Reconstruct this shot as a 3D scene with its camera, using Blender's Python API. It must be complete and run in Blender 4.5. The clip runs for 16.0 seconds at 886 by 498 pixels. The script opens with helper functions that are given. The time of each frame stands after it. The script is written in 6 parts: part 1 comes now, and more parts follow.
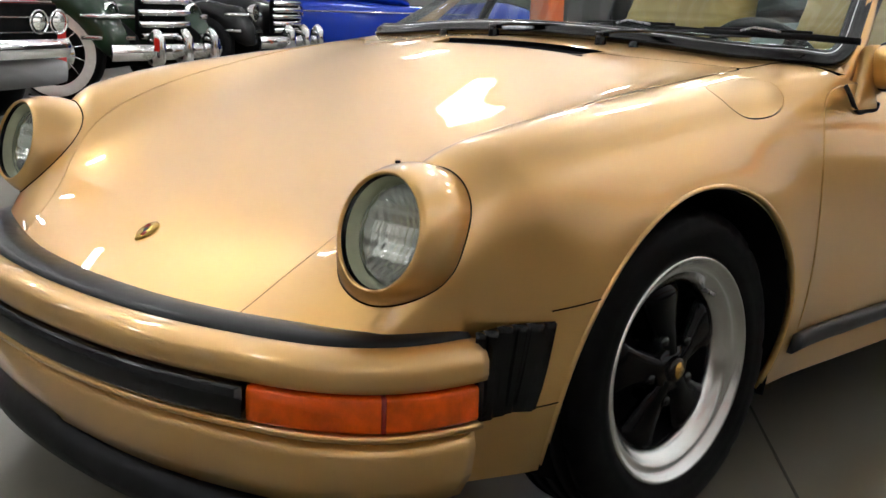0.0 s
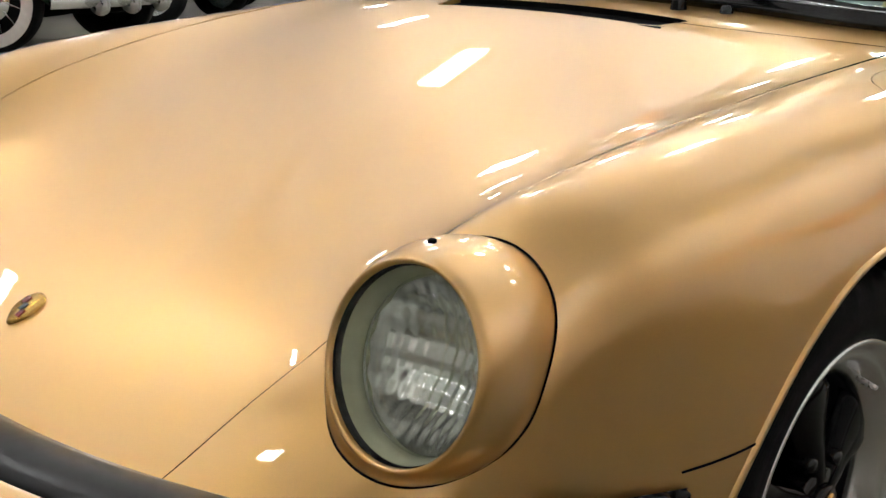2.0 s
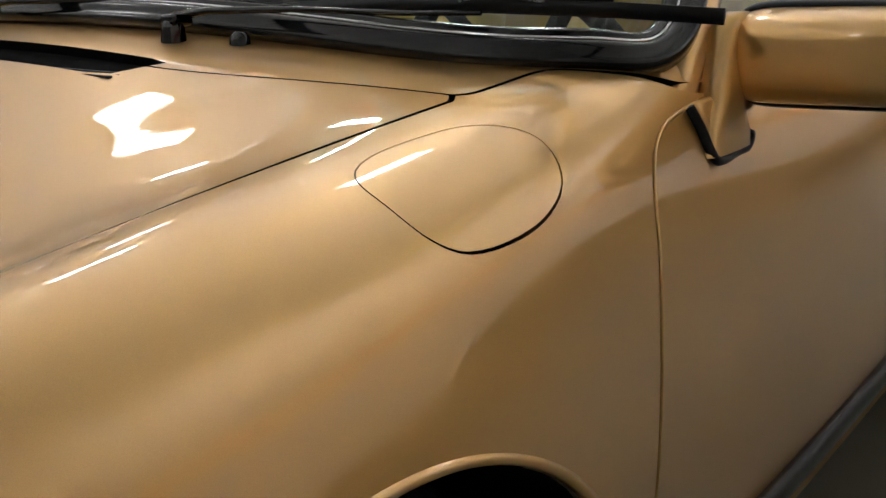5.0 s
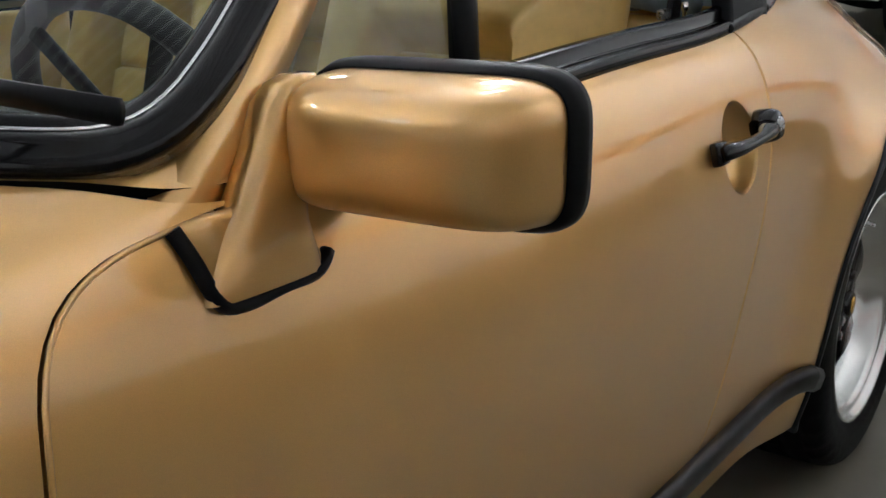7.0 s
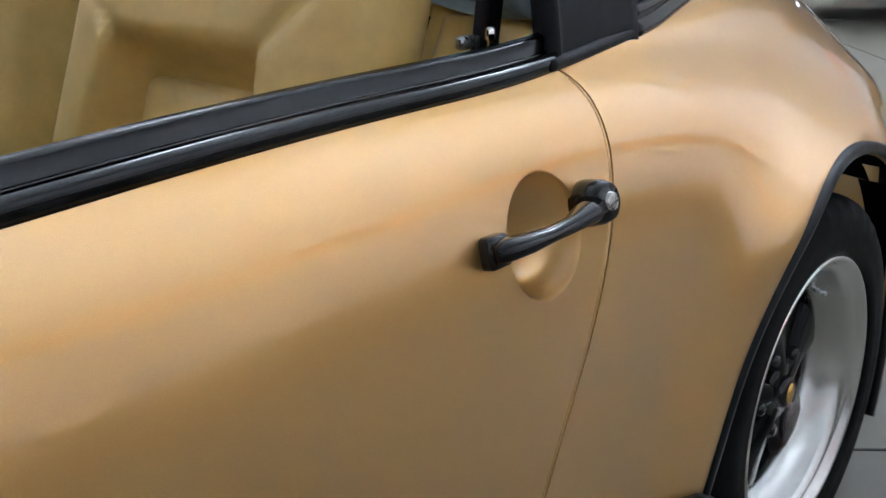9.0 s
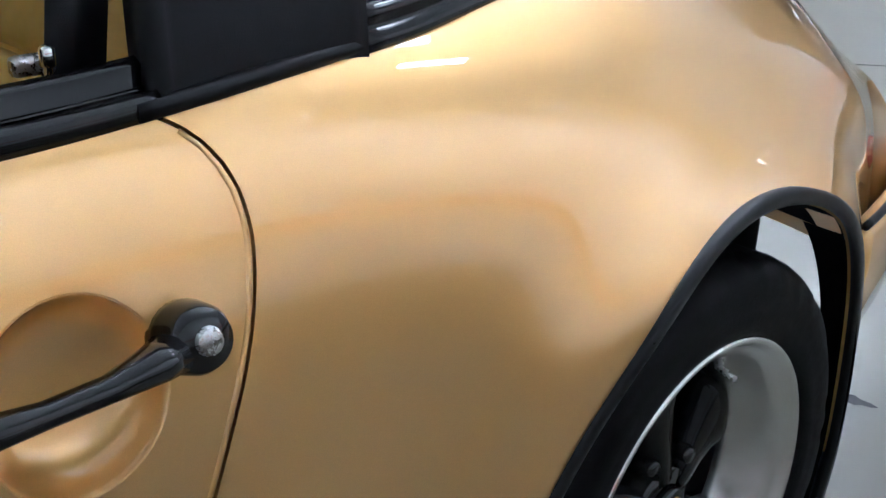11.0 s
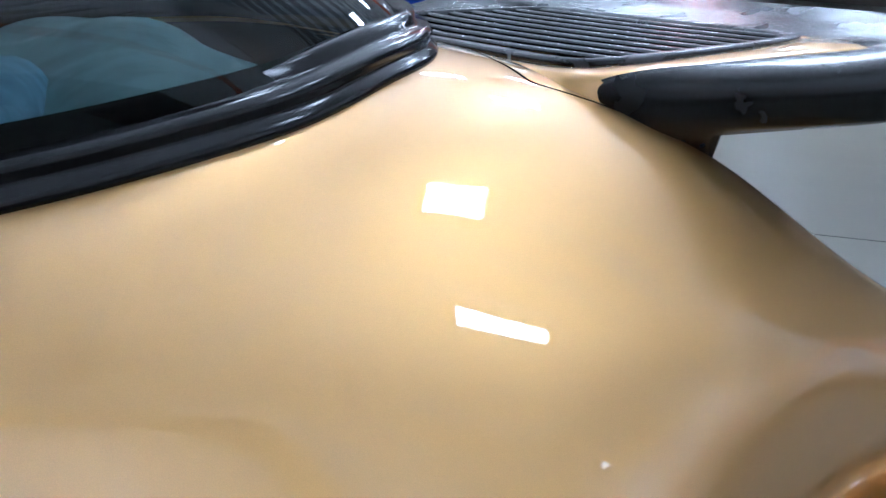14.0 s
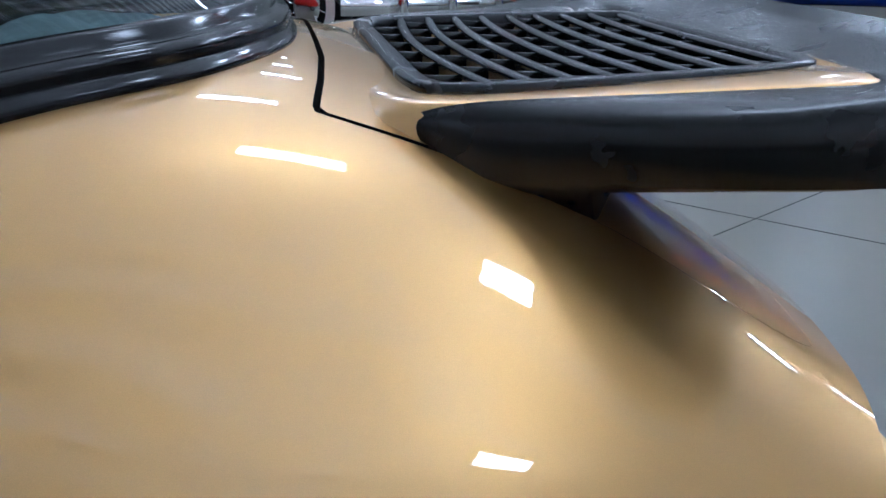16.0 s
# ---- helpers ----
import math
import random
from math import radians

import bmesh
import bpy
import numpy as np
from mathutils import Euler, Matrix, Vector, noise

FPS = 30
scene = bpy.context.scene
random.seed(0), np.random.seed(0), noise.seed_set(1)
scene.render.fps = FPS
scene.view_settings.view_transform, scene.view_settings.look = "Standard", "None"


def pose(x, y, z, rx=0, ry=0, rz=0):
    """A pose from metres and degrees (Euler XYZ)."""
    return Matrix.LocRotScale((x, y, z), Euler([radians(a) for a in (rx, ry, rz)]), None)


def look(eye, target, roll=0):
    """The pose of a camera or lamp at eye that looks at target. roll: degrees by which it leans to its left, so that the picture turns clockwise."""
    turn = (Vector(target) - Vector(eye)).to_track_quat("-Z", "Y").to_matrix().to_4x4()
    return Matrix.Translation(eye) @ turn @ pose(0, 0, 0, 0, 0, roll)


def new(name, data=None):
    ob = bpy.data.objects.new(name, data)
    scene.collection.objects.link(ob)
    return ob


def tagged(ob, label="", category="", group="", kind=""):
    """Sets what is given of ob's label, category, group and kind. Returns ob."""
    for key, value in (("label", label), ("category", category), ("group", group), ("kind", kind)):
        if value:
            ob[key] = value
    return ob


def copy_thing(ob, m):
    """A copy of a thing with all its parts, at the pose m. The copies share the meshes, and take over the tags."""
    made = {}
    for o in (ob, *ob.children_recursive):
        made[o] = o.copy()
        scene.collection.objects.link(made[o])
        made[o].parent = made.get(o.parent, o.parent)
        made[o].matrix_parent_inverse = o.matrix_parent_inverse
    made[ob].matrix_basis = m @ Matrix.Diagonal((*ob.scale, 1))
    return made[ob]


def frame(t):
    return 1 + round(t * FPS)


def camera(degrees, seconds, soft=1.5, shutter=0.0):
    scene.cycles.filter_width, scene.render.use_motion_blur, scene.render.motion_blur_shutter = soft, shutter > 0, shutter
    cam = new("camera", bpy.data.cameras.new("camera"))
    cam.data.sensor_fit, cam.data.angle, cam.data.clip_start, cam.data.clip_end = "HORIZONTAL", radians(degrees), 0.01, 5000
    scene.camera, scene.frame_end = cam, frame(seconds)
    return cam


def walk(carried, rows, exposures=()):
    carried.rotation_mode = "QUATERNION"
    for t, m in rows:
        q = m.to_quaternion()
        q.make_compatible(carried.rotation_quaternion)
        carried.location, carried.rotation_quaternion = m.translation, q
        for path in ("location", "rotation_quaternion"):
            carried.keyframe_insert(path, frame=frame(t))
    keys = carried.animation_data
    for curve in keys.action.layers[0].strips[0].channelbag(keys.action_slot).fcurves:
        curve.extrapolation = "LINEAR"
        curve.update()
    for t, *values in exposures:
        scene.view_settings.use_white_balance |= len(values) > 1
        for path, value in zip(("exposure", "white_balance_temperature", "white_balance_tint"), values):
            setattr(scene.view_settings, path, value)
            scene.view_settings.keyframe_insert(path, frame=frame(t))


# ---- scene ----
# ---- camera ----
cam = camera(43.0, 16.0)
PATH = [
    (0, (1.903, -1.77, 0.986), (0.509, -0.401, 0.56), 2.0),
    (0.5, (1.717, -1.634, 0.99), (0.306, -0.298, 0.517), 1.9),
    (1, (1.555, -1.527, 0.993), (0.156, -0.186, 0.499), 2.0),
    (1.5, (1.407, -1.414, 0.996), (0.033, -0.058, 0.472), 1.8),
    (2, (1.294, -1.309, 0.998), (-0.034, 0.092, 0.475), 2.0),
    (2.5, (1.212, -1.171, 1.002), (-0.071, 0.27, 0.476), 2.0),
    (3, (1.154, -1.025, 1.007), (-0.09, 0.448, 0.476), 2.4),
    (5.3, (1.22, -0.422, 1.006), (0.117, 1.158, 0.471), -1.1),
    (5.5, (1.236, -0.374, 1.013), (0.143, 1.208, 0.464), -1.1),
    (6, (1.258, -0.231, 1.024), (0.191, 1.364, 0.463), -0.4),
    (6.5, (1.278, -0.078, 1.031), (0.197, 1.507, 0.465), -0.2),
    (7, (1.295, 0.087, 1.039), (0.194, 1.656, 0.466), -0.1),
    (7.5, (1.311, 0.226, 1.047), (0.19, 1.778, 0.466), 0.1),
    (8, (1.321, 0.387, 1.057), (0.184, 1.921, 0.461), 0.4),
    (8.2, (1.327, 0.443, 1.059), (0.178, 1.968, 0.462), 0.4),
    (10.3, (1.347, 1.01, 1.078), (0.097, 2.39, 0.348), 1.8),
    (10.5, (1.34, 1.074, 1.081), (0.085, 2.441, 0.335), 1.8),
    (11, (1.322, 1.223, 1.08), (0.046, 2.563, 0.321), 2.5),
    (11.5, (1.304, 1.358, 1.076), (-0.001, 2.673, 0.322), 2.7),
    (12, (1.314, 1.458, 1.087), (-0.045, 2.735, 0.364), 1.5),
    (12.5, (1.323, 1.614, 1.088), (-0.129, 2.791, 0.375), 1.7),
    (13, (1.336, 1.728, 1.07), (-0.22, 2.811, 0.432), 2.9),
    (13.5, (1.352, 1.813, 1.067), (-0.274, 2.832, 0.501), 1.2),
    (14, (1.356, 1.955, 1.081), (-0.326, 2.9, 0.555), 1.6),
    (14.5, (1.338, 2.122, 1.096), (-0.396, 2.946, 0.534), 2.3),
    (15, (1.323, 2.287, 1.102), (-0.474, 2.949, 0.526), 1.7),
    (15.6, (1.33, 2.468, 1.107), (-0.539, 2.886, 0.529), 1.6),
    (16, (1.315, 2.543, 1.098), (-0.58, 2.856, 0.538), 1.6),
]
walk(cam, [(t, look(eye, target, roll)) for t, eye, target, roll in PATH],
     [(0, 0.3, 5900, 10), (1.5, 0.25, 6000, 10), (3, -0.12, 6200, 10), (5.5, -0.36, 6000, 10), (7, 0.18, 5600, 10), (8.2, 0.45, 5250, 10), (10.5, 0.6, 5000, 10), (12, 0.48, 4750, 10), (13.5, 0.15, 4600, 10), (14, -0.06, 4600, 10), (14.6, -0.25, 4600, 10), (16, -0.35, 4600, 10)])


# ---- small helpers ----
def part(name, bm, material, parent=None, label="", smooth=True):
    """Links a bmesh as one mesh object under a thing or a part."""
    me = bpy.data.meshes.new(name)
    bm.to_mesh(me)
    bm.free()
    if smooth:
        me.polygons.foreach_set("use_smooth", [True] * len(me.polygons))
    if material:
        me.materials.append(material)
    ob = new(name, me)
    if parent:
        ob.parent = parent
    return tagged(ob, label)


def empty(name, label="", category="", group="", kind="", at=None):
    ob = new(name)
    ob.empty_display_size = 0.1
    if at is not None:
        ob.matrix_world = at
    return tagged(ob, label, category, group, kind)


def grid_mesh(points, closed_u=False, closed_v=False):
    """A bmesh from rows of points; rows may close on themselves."""
    bm = bmesh.new()
    rows = [[bm.verts.new(p) for p in row] for row in points]
    n, m = len(rows), len(rows[0])
    for i in range(n if closed_v else n - 1):
        for j in range(m if closed_u else m - 1):
            a, b = rows[i], rows[(i + 1) % n]
            q = [a[j], a[(j + 1) % m], b[(j + 1) % m], b[j]]
            q = [v for k, v in enumerate(q) if v not in q[:k]]
            if len(q) > 2:
                try:
                    bm.faces.new(q)
                except ValueError:
                    pass
    return bm


def lathe(profile, segments=48, axis="x", start=0.0, sweep=360.0):
    """Turns (along, radius) pairs about an axis."""
    full = abs(sweep - 360) < 1e-6
    rows = []
    count = segments if full else segments + 1
    for i in range(count):
        a = radians(start + sweep * i / segments)
        c, s = math.cos(a), math.sin(a)
        if axis == "x":
            rows.append([(h, r * c, r * s) for h, r in profile])
        elif axis == "y":
            rows.append([(r * c, h, r * s) for h, r in profile])
        else:
            rows.append([(r * c, r * s, h) for h, r in profile])
    bm = grid_mesh(rows, closed_v=full)
    bmesh.ops.remove_doubles(bm, verts=bm.verts, dist=1e-6)
    bmesh.ops.recalc_face_normals(bm, faces=bm.faces)
    return bm


def box(sx, sy, sz, centre=(0, 0, 0), bevel=0.0, segments=2):
    bm = bmesh.new()
    bmesh.ops.create_cube(bm, size=1, matrix=Matrix.Translation(centre) @ Matrix.Diagonal((sx, sy, sz, 1)))
    if bevel:
        bmesh.ops.bevel(bm, geom=bm.edges[:], offset=bevel, segments=segments, affect="EDGES", profile=0.5)
    return bm


def join(*meshes):
    """Joins bmeshes into the first."""
    first = meshes[0]
    for other in meshes[1:]:
        temp = bpy.data.meshes.new("temp")
        other.to_mesh(temp)
        other.free()
        first.from_mesh(temp)
        bpy.data.meshes.remove(temp)
    return first


def moved(bm, m):
    bmesh.ops.transform(bm, matrix=m, verts=bm.verts)
    return bm


def tube(path, radius, sides=8, closed=False, flat=1.0, up=(0, 0, 1)):
    """A tube along a path; radius may be a list; flat squashes it along the second direction."""
    pts = [Vector(p) for p in path]
    n = len(pts)
    rows = []
    for i, p in enumerate(pts):
        if closed:
            d = pts[(i + 1) % n] - pts[i - 1]
        else:
            d = pts[min(i + 1, n - 1)] - pts[max(i - 1, 0)]
        d.normalize()
        a = d.cross(Vector(up))
        if a.length < 1e-4:
            a = d.cross(Vector((1, 0, 0)))
        a.normalize()
        b = a.cross(d)
        r = radius[i] if isinstance(radius, (list, tuple)) else radius
        rows.append([p + a * (r * math.cos(2 * math.pi * k / sides)) + b * (r * flat * math.sin(2 * math.pi * k / sides)) for k in range(sides)])
    bm = grid_mesh(rows, closed_u=True, closed_v=closed)
    if not closed:
        ends = [[v for v in bm.verts][:sides], [v for v in bm.verts][-sides:]]
        for e in ends:
            bm.faces.new(e)
    bmesh.ops.recalc_face_normals(bm, faces=bm.faces)
    return bm


def sweep(path, section, ups, closed=False):
    """Sweeps a closed section (a, b) along a path; ups gives the b direction at each point."""
    pts = [Vector(p) for p in path]
    n = len(pts)
    rows = []
    for i, p in enumerate(pts):
        d = (pts[(i + 1) % n] - pts[i - 1]) if closed else (pts[min(i + 1, n - 1)] - pts[max(i - 1, 0)])
        d.normalize()
        b = Vector(ups[i] if isinstance(ups, list) else ups)
        a = d.cross(b).normalized()
        b = a.cross(d).normalized()
        rows.append([p + a * s + b * t for s, t in section])
    bm = grid_mesh(rows, closed_u=True, closed_v=closed)
    if not closed:
        bm.verts.ensure_lookup_table()
        k = len(section)
        for e in (bm.verts[:k], bm.verts[-k:]):
            bm.faces.new(list(e))
    bmesh.ops.recalc_face_normals(bm, faces=bm.faces)
    return bm


def spline_fit(xs, ys):
    """The second derivatives of a natural cubic spline through the points; ys may have several columns."""
    xs, ys = np.asarray(xs, float), np.asarray(ys, float)
    n = len(xs)
    h = np.diff(xs)
    a = np.zeros((n, n))
    r = np.zeros(ys.shape)
    a[0, 0] = a[-1, -1] = 1
    for i in range(1, n - 1):
        a[i, i - 1], a[i, i], a[i, i + 1] = h[i - 1], 2 * (h[i - 1] + h[i]), h[i]
        r[i] = 6 * ((ys[i + 1] - ys[i]) / h[i] - (ys[i] - ys[i - 1]) / h[i - 1])
    return xs, ys, h, np.linalg.solve(a, r)


def spline_at(fit, x):
    xs, ys, h, m = fit
    x = np.asarray(x, float)
    k = np.clip(np.searchsorted(xs, x) - 1, 0, len(xs) - 2)
    t, hk = x - xs[k], h[k]
    if ys.ndim > 1:
        t, hk = t[..., None], hk[..., None]
    b = (ys[k + 1] - ys[k]) / hk - hk * (2 * m[k] + m[k + 1]) / 6
    return ys[k] + t * b + t * t * m[k] / 2 + t ** 3 * (m[k + 1] - m[k]) / (6 * hk)


def spline(xs, ys, x):
    return spline_at(spline_fit(xs, ys), x)


# ---- the car's skin: nine control lines along the car, a smooth section across ----
# x: to the car's left, y: to its tail from the front axle, z: up
LINES = [
    # bottom of the sill
    [(-0.82, 0.60, 0.20), (-0.5, 0.70, 0.20), (0.0, 0.72, 0.20), (0.6, 0.735, 0.20), (1.6, 0.745, 0.20), (2.27, 0.76, 0.22), (2.8, 0.72, 0.25), (3.14, 0.60, 0.30)],
    # lower side
    [(-0.82, 0.64, 0.32), (-0.5, 0.75, 0.32), (0.0, 0.77, 0.32), (0.6, 0.77, 0.32), (1.1, 0.78, 0.32), (1.6, 0.785, 0.32), (2.0, 0.795, 0.33), (2.3, 0.795, 0.33), (2.6, 0.75, 0.34), (2.9, 0.68, 0.36), (3.14, 0.63, 0.38)],
    # side
    [(-0.82, 0.66, 0.42), (-0.5, 0.765, 0.45), (-0.2, 0.80, 0.46), (0.1, 0.80, 0.47), (0.6, 0.795, 0.49), (1.1, 0.797, 0.50), (1.6, 0.792, 0.50), (1.8, 0.794, 0.50), (2.0, 0.798, 0.50), (2.3, 0.808, 0.50), (2.6, 0.75, 0.50), (2.9, 0.685, 0.49), (3.14, 0.64, 0.48)],
    # shoulder, low
    [(-0.82, 0.66, 0.46), (-0.62, 0.748, 0.59), (-0.3, 0.789, 0.62), (0.0, 0.80, 0.66), (0.3, 0.80, 0.68), (0.6, 0.805, 0.68), (1.1, 0.812, 0.70), (1.6, 0.808, 0.70), (1.8, 0.812, 0.69), (2.0, 0.824, 0.68), (2.3, 0.815, 0.70), (2.6, 0.742, 0.718), (2.9, 0.668, 0.668), (3.14, 0.615, 0.60)],
    # shoulder, top
    [(-0.82, 0.64, 0.475), (-0.62, 0.746, 0.71), (-0.5, 0.758, 0.752), (-0.4, 0.764, 0.77), (-0.3, 0.768, 0.783), (0.0, 0.775, 0.817), (0.3, 0.77, 0.85), (0.6, 0.745, 0.885), (1.1, 0.735, 0.90), (1.6, 0.735, 0.90), (1.8, 0.731, 0.891), (2.0, 0.717, 0.873), (2.3, 0.686, 0.837), (2.6, 0.642, 0.787), (2.9, 0.598, 0.725), (3.14, 0.56, 0.664)],
    # wing crest
    [(-0.82, 0.56, 0.475), (-0.62, 0.59, 0.765), (-0.5, 0.60, 0.806), (-0.4, 0.61, 0.819), (-0.3, 0.62, 0.829), (0.0, 0.64, 0.855), (0.3, 0.66, 0.878), (0.6, 0.68, 0.905), (1.1, 0.66, 0.92), (1.6, 0.66, 0.92), (2.0, 0.605, 0.93), (2.3, 0.565, 0.935), (2.6, 0.51, 0.908), (2.9, 0.468, 0.826), (3.14, 0.44, 0.70)],
    # valley beside the bonnet
    [(-0.82, 0.46, 0.47), (-0.62, 0.47, 0.60), (-0.3, 0.50, 0.715), (0.0, 0.53, 0.80), (0.3, 0.55, 0.87), (0.6, 0.56, 0.91), (1.1, 0.50, 0.92), (1.6, 0.50, 0.92), (2.0, 0.46, 0.95), (2.3, 0.45, 0.975), (2.6, 0.39, 0.955), (2.9, 0.36, 0.845), (3.14, 0.34, 0.695)],
]
CENTRE = [(-0.82, 0.465), (-0.71, 0.535), (-0.5, 0.64), (-0.2, 0.764), (0.0, 0.832), (0.25, 0.90), (0.5, 0.922), (1.1, 0.92), (1.6, 0.92), (2.0, 0.96), (2.3, 0.985), (2.6, 0.97), (2.9, 0.855), (3.14, 0.70)]
V0, V1 = -0.82, 3.14


def basis(u, count=9, degree=3):
    """Clamped uniform B-spline weights, one row for each u in 0..1."""
    u = np.clip(np.asarray(u, float), 0, 1 - 1e-9)
    knots = np.r_[[0] * degree, np.linspace(0, 1, count - degree + 1), [1] * degree]
    w = np.array([(u >= knots[i]) & (u < knots[i + 1]) for i in range(len(knots) - 1)], float)
    for d in range(1, degree + 1):
        nxt = []
        for i in range(len(knots) - 1 - d):
            a, b = knots[i + d] - knots[i], knots[i + d + 1] - knots[i + 1]
            left = (u - knots[i]) / a * w[i] if a > 0 else 0 * u
            right = (knots[i + d + 1] - u) / b * w[i + 1] if b > 0 else 0 * u
            nxt.append(left + right)
        w = nxt
    return np.stack(w, -1)


def smoothstep(a, b, x):
    t = np.clip((x - a) / (b - a), 0, 1)
    return t * t * (3 - 2 * t)


# all control lines resampled on one fine set of stations: x and z of each, and the centre's z
STATIONS = np.linspace(V0, V1, 200)
TABLE = spline_fit(STATIONS, np.stack([c for line in LINES for c in (spline(*zip(*[(p[0], p[1]) for p in line]), STATIONS), spline(*zip(*[(p[0], p[2]) for p in line]), STATIONS))] + [spline(*zip(*CENTRE), STATIONS)], -1))


def skin(v, u):
    """Points of the car's left skin for arrays v (along) and u (0: sill, 1: centre line)."""
    v, u = np.broadcast_arrays(np.asarray(v, float), np.asarray(u, float))
    w = basis(u.ravel()).reshape(*u.shape, 9)
    c = spline_at(TABLE, v)
    x = (w[..., :7] * c[..., 0:14:2]).sum(-1) + w[..., 7] * 0.25
    z = (w[..., :7] * c[..., 1:14:2]).sum(-1) + (w[..., 7] + w[..., 8]) * c[..., 14]
    nose, tail = 1 - smoothstep(-0.82, -0.15, v), smoothstep(2.6, 3.14, v)
    y = v + (nose - tail) * 0.30 * x * x
    # the wings flare towards the wheel arches
    for cy, radius, out in ((-0.012, 0.362, 0.016), (2.225, 0.382, 0.032)):
        away = np.hypot(y - cy, z - 0.315) - radius
        x = x + out * np.exp(-(np.maximum(away, 0) / 0.10) ** 2) * smoothstep(0.66, 0.76, x) * (1 - smoothstep(0.62, 0.80, z))
    return np.stack([x, y, z], -1)


# ---- materials ----
def material(name):
    m = bpy.data.materials.new(name)
    m.use_nodes = True
    return m, m.node_tree.nodes, m.node_tree.links, m.node_tree.nodes["Principled BSDF"]


def add_noise(nodes, links, scale, detail=4.0, rough=0.6, coords="Object"):
    tc = nodes.new("ShaderNodeTexCoord")
    n = nodes.new("ShaderNodeTexNoise")
    n.inputs["Scale"].default_value, n.inputs["Detail"].default_value, n.inputs["Roughness"].default_value = scale, detail, rough
    links.new(tc.outputs[coords], n.inputs["Vector"])
    return n


def ramp(nodes, links, source, stops):
    r = nodes.new("ShaderNodeValToRGB")
    while len(r.color_ramp.elements) < len(stops):
        r.color_ramp.elements.new(0.5)
    for e, (p, c) in zip(r.color_ramp.elements, stops):
        e.position, e.color = p, (*c, 1)
    links.new(source, r.inputs["Fac"])
    return r


def bump(nodes, links, source, strength, distance, target):
    b = nodes.new("ShaderNodeBump")
    b.inputs["Strength"].default_value, b.inputs["Distance"].default_value = strength, distance
    links.new(source, b.inputs["Height"])
    links.new(b.outputs["Normal"], target.inputs["Normal"])
    return b


def surface(name, rgb, rough=0.5, metal=0.0, vary=0.15, scale=20.0, relief=0.0, relief_scale=200.0, coat=0.0, rough_vary=0.1, coat_rough=0.03, gloss=0.5):
    """A plain coloured surface with uneven tone, uneven gloss and a fine relief."""
    m, nodes, links, b = material(name)
    n = add_noise(nodes, links, scale)
    lo, hi = [c * (1 - vary) for c in rgb], [min(c * (1 + vary), 1) for c in rgb]
    r = ramp(nodes, links, n.outputs["Fac"], [(0.3, lo), (0.7, hi)])
    links.new(r.outputs["Color"], b.inputs["Base Color"])
    mr = nodes.new("ShaderNodeMapRange")
    n2 = add_noise(nodes, links, scale * 3)
    links.new(n2.outputs["Fac"], mr.inputs["Value"])
    mr.inputs["To Min"].default_value, mr.inputs["To Max"].default_value = max(rough - rough_vary, 0.01), min(rough + rough_vary, 1)
    links.new(mr.outputs["Result"], b.inputs["Roughness"])
    b.inputs["Metallic"].default_value = metal
    b.inputs["Specular IOR Level"].default_value = gloss
    if coat:
        b.inputs["Coat Weight"].default_value, b.inputs["Coat Roughness"].default_value = coat, coat_rough
    if relief:
        n3 = add_noise(nodes, links, relief_scale)
        bump(nodes, links, n3.outputs["Fac"], relief, 0.002, b)
    return m


def paint(name, rgb, flake=0.07, metal=0.6, rough=0.36, coat_rough=0.02, coat_ior=1.8):
    """Metallic car paint: flakes under a clear coat, with a faint ripple."""
    m, nodes, links, b = material(name)
    fine = add_noise(nodes, links, 1400, 2, 0.5)
    wide = add_noise(nodes, links, 3, 3, 0.5)
    mix = nodes.new("ShaderNodeMath")
    mix.operation = "MULTIPLY_ADD"
    links.new(wide.outputs["Fac"], mix.inputs[0])
    mix.inputs[1].default_value = 0.35
    links.new(fine.outputs["Fac"], mix.inputs[2])
    r = ramp(nodes, links, mix.outputs[0], [(0.35, [c * (1 - flake) for c in rgb]), (1.0, [min(c * (1 + flake), 1) for c in rgb])])
    links.new(r.outputs["Color"], b.inputs["Base Color"])
    b.inputs["Metallic"].default_value, b.inputs["Roughness"].default_value = metal, rough
    b.inputs["Coat Weight"].default_value, b.inputs["Coat Roughness"].default_value, b.inputs["Coat IOR"].default_value = 1.0, coat_rough, coat_ior
    peel = add_noise(nodes, links, 160, 2, 0.5)
    bn = nodes.new("ShaderNodeBump")
    bn.inputs["Strength"].default_value, bn.inputs["Distance"].default_value = 0.02, 0.001
    links.new(peel.outputs["Fac"], bn.inputs["Height"])
    links.new(bn.outputs["Normal"], b.inputs["Coat Normal"])
    return m


def glass(name, rgb, gloss_ior=1.5, rough=0.0):
    """A thin pane: tinted see-through with a glossy face."""
    m = bpy.data.materials.new(name)
    m.use_nodes = True
    nodes, links = m.node_tree.nodes, m.node_tree.links
    nodes.clear()
    out = nodes.new("ShaderNodeOutputMaterial")
    t = nodes.new("ShaderNodeBsdfTransparent")
    t.inputs["Color"].default_value = (*rgb, 1)
    g = nodes.new("ShaderNodeBsdfGlossy")
    g.inputs["Roughness"].default_value = rough
    f = nodes.new("ShaderNodeFresnel")
    f.inputs["IOR"].default_value = gloss_ior
    mx = nodes.new("ShaderNodeMixShader")
    links.new(f.outputs[0], mx.inputs[0])
    links.new(t.outputs[0], mx.inputs[1])
    links.new(g.outputs[0], mx.inputs[2])
    links.new(mx.outputs[0], out.inputs["Surface"])
    return m


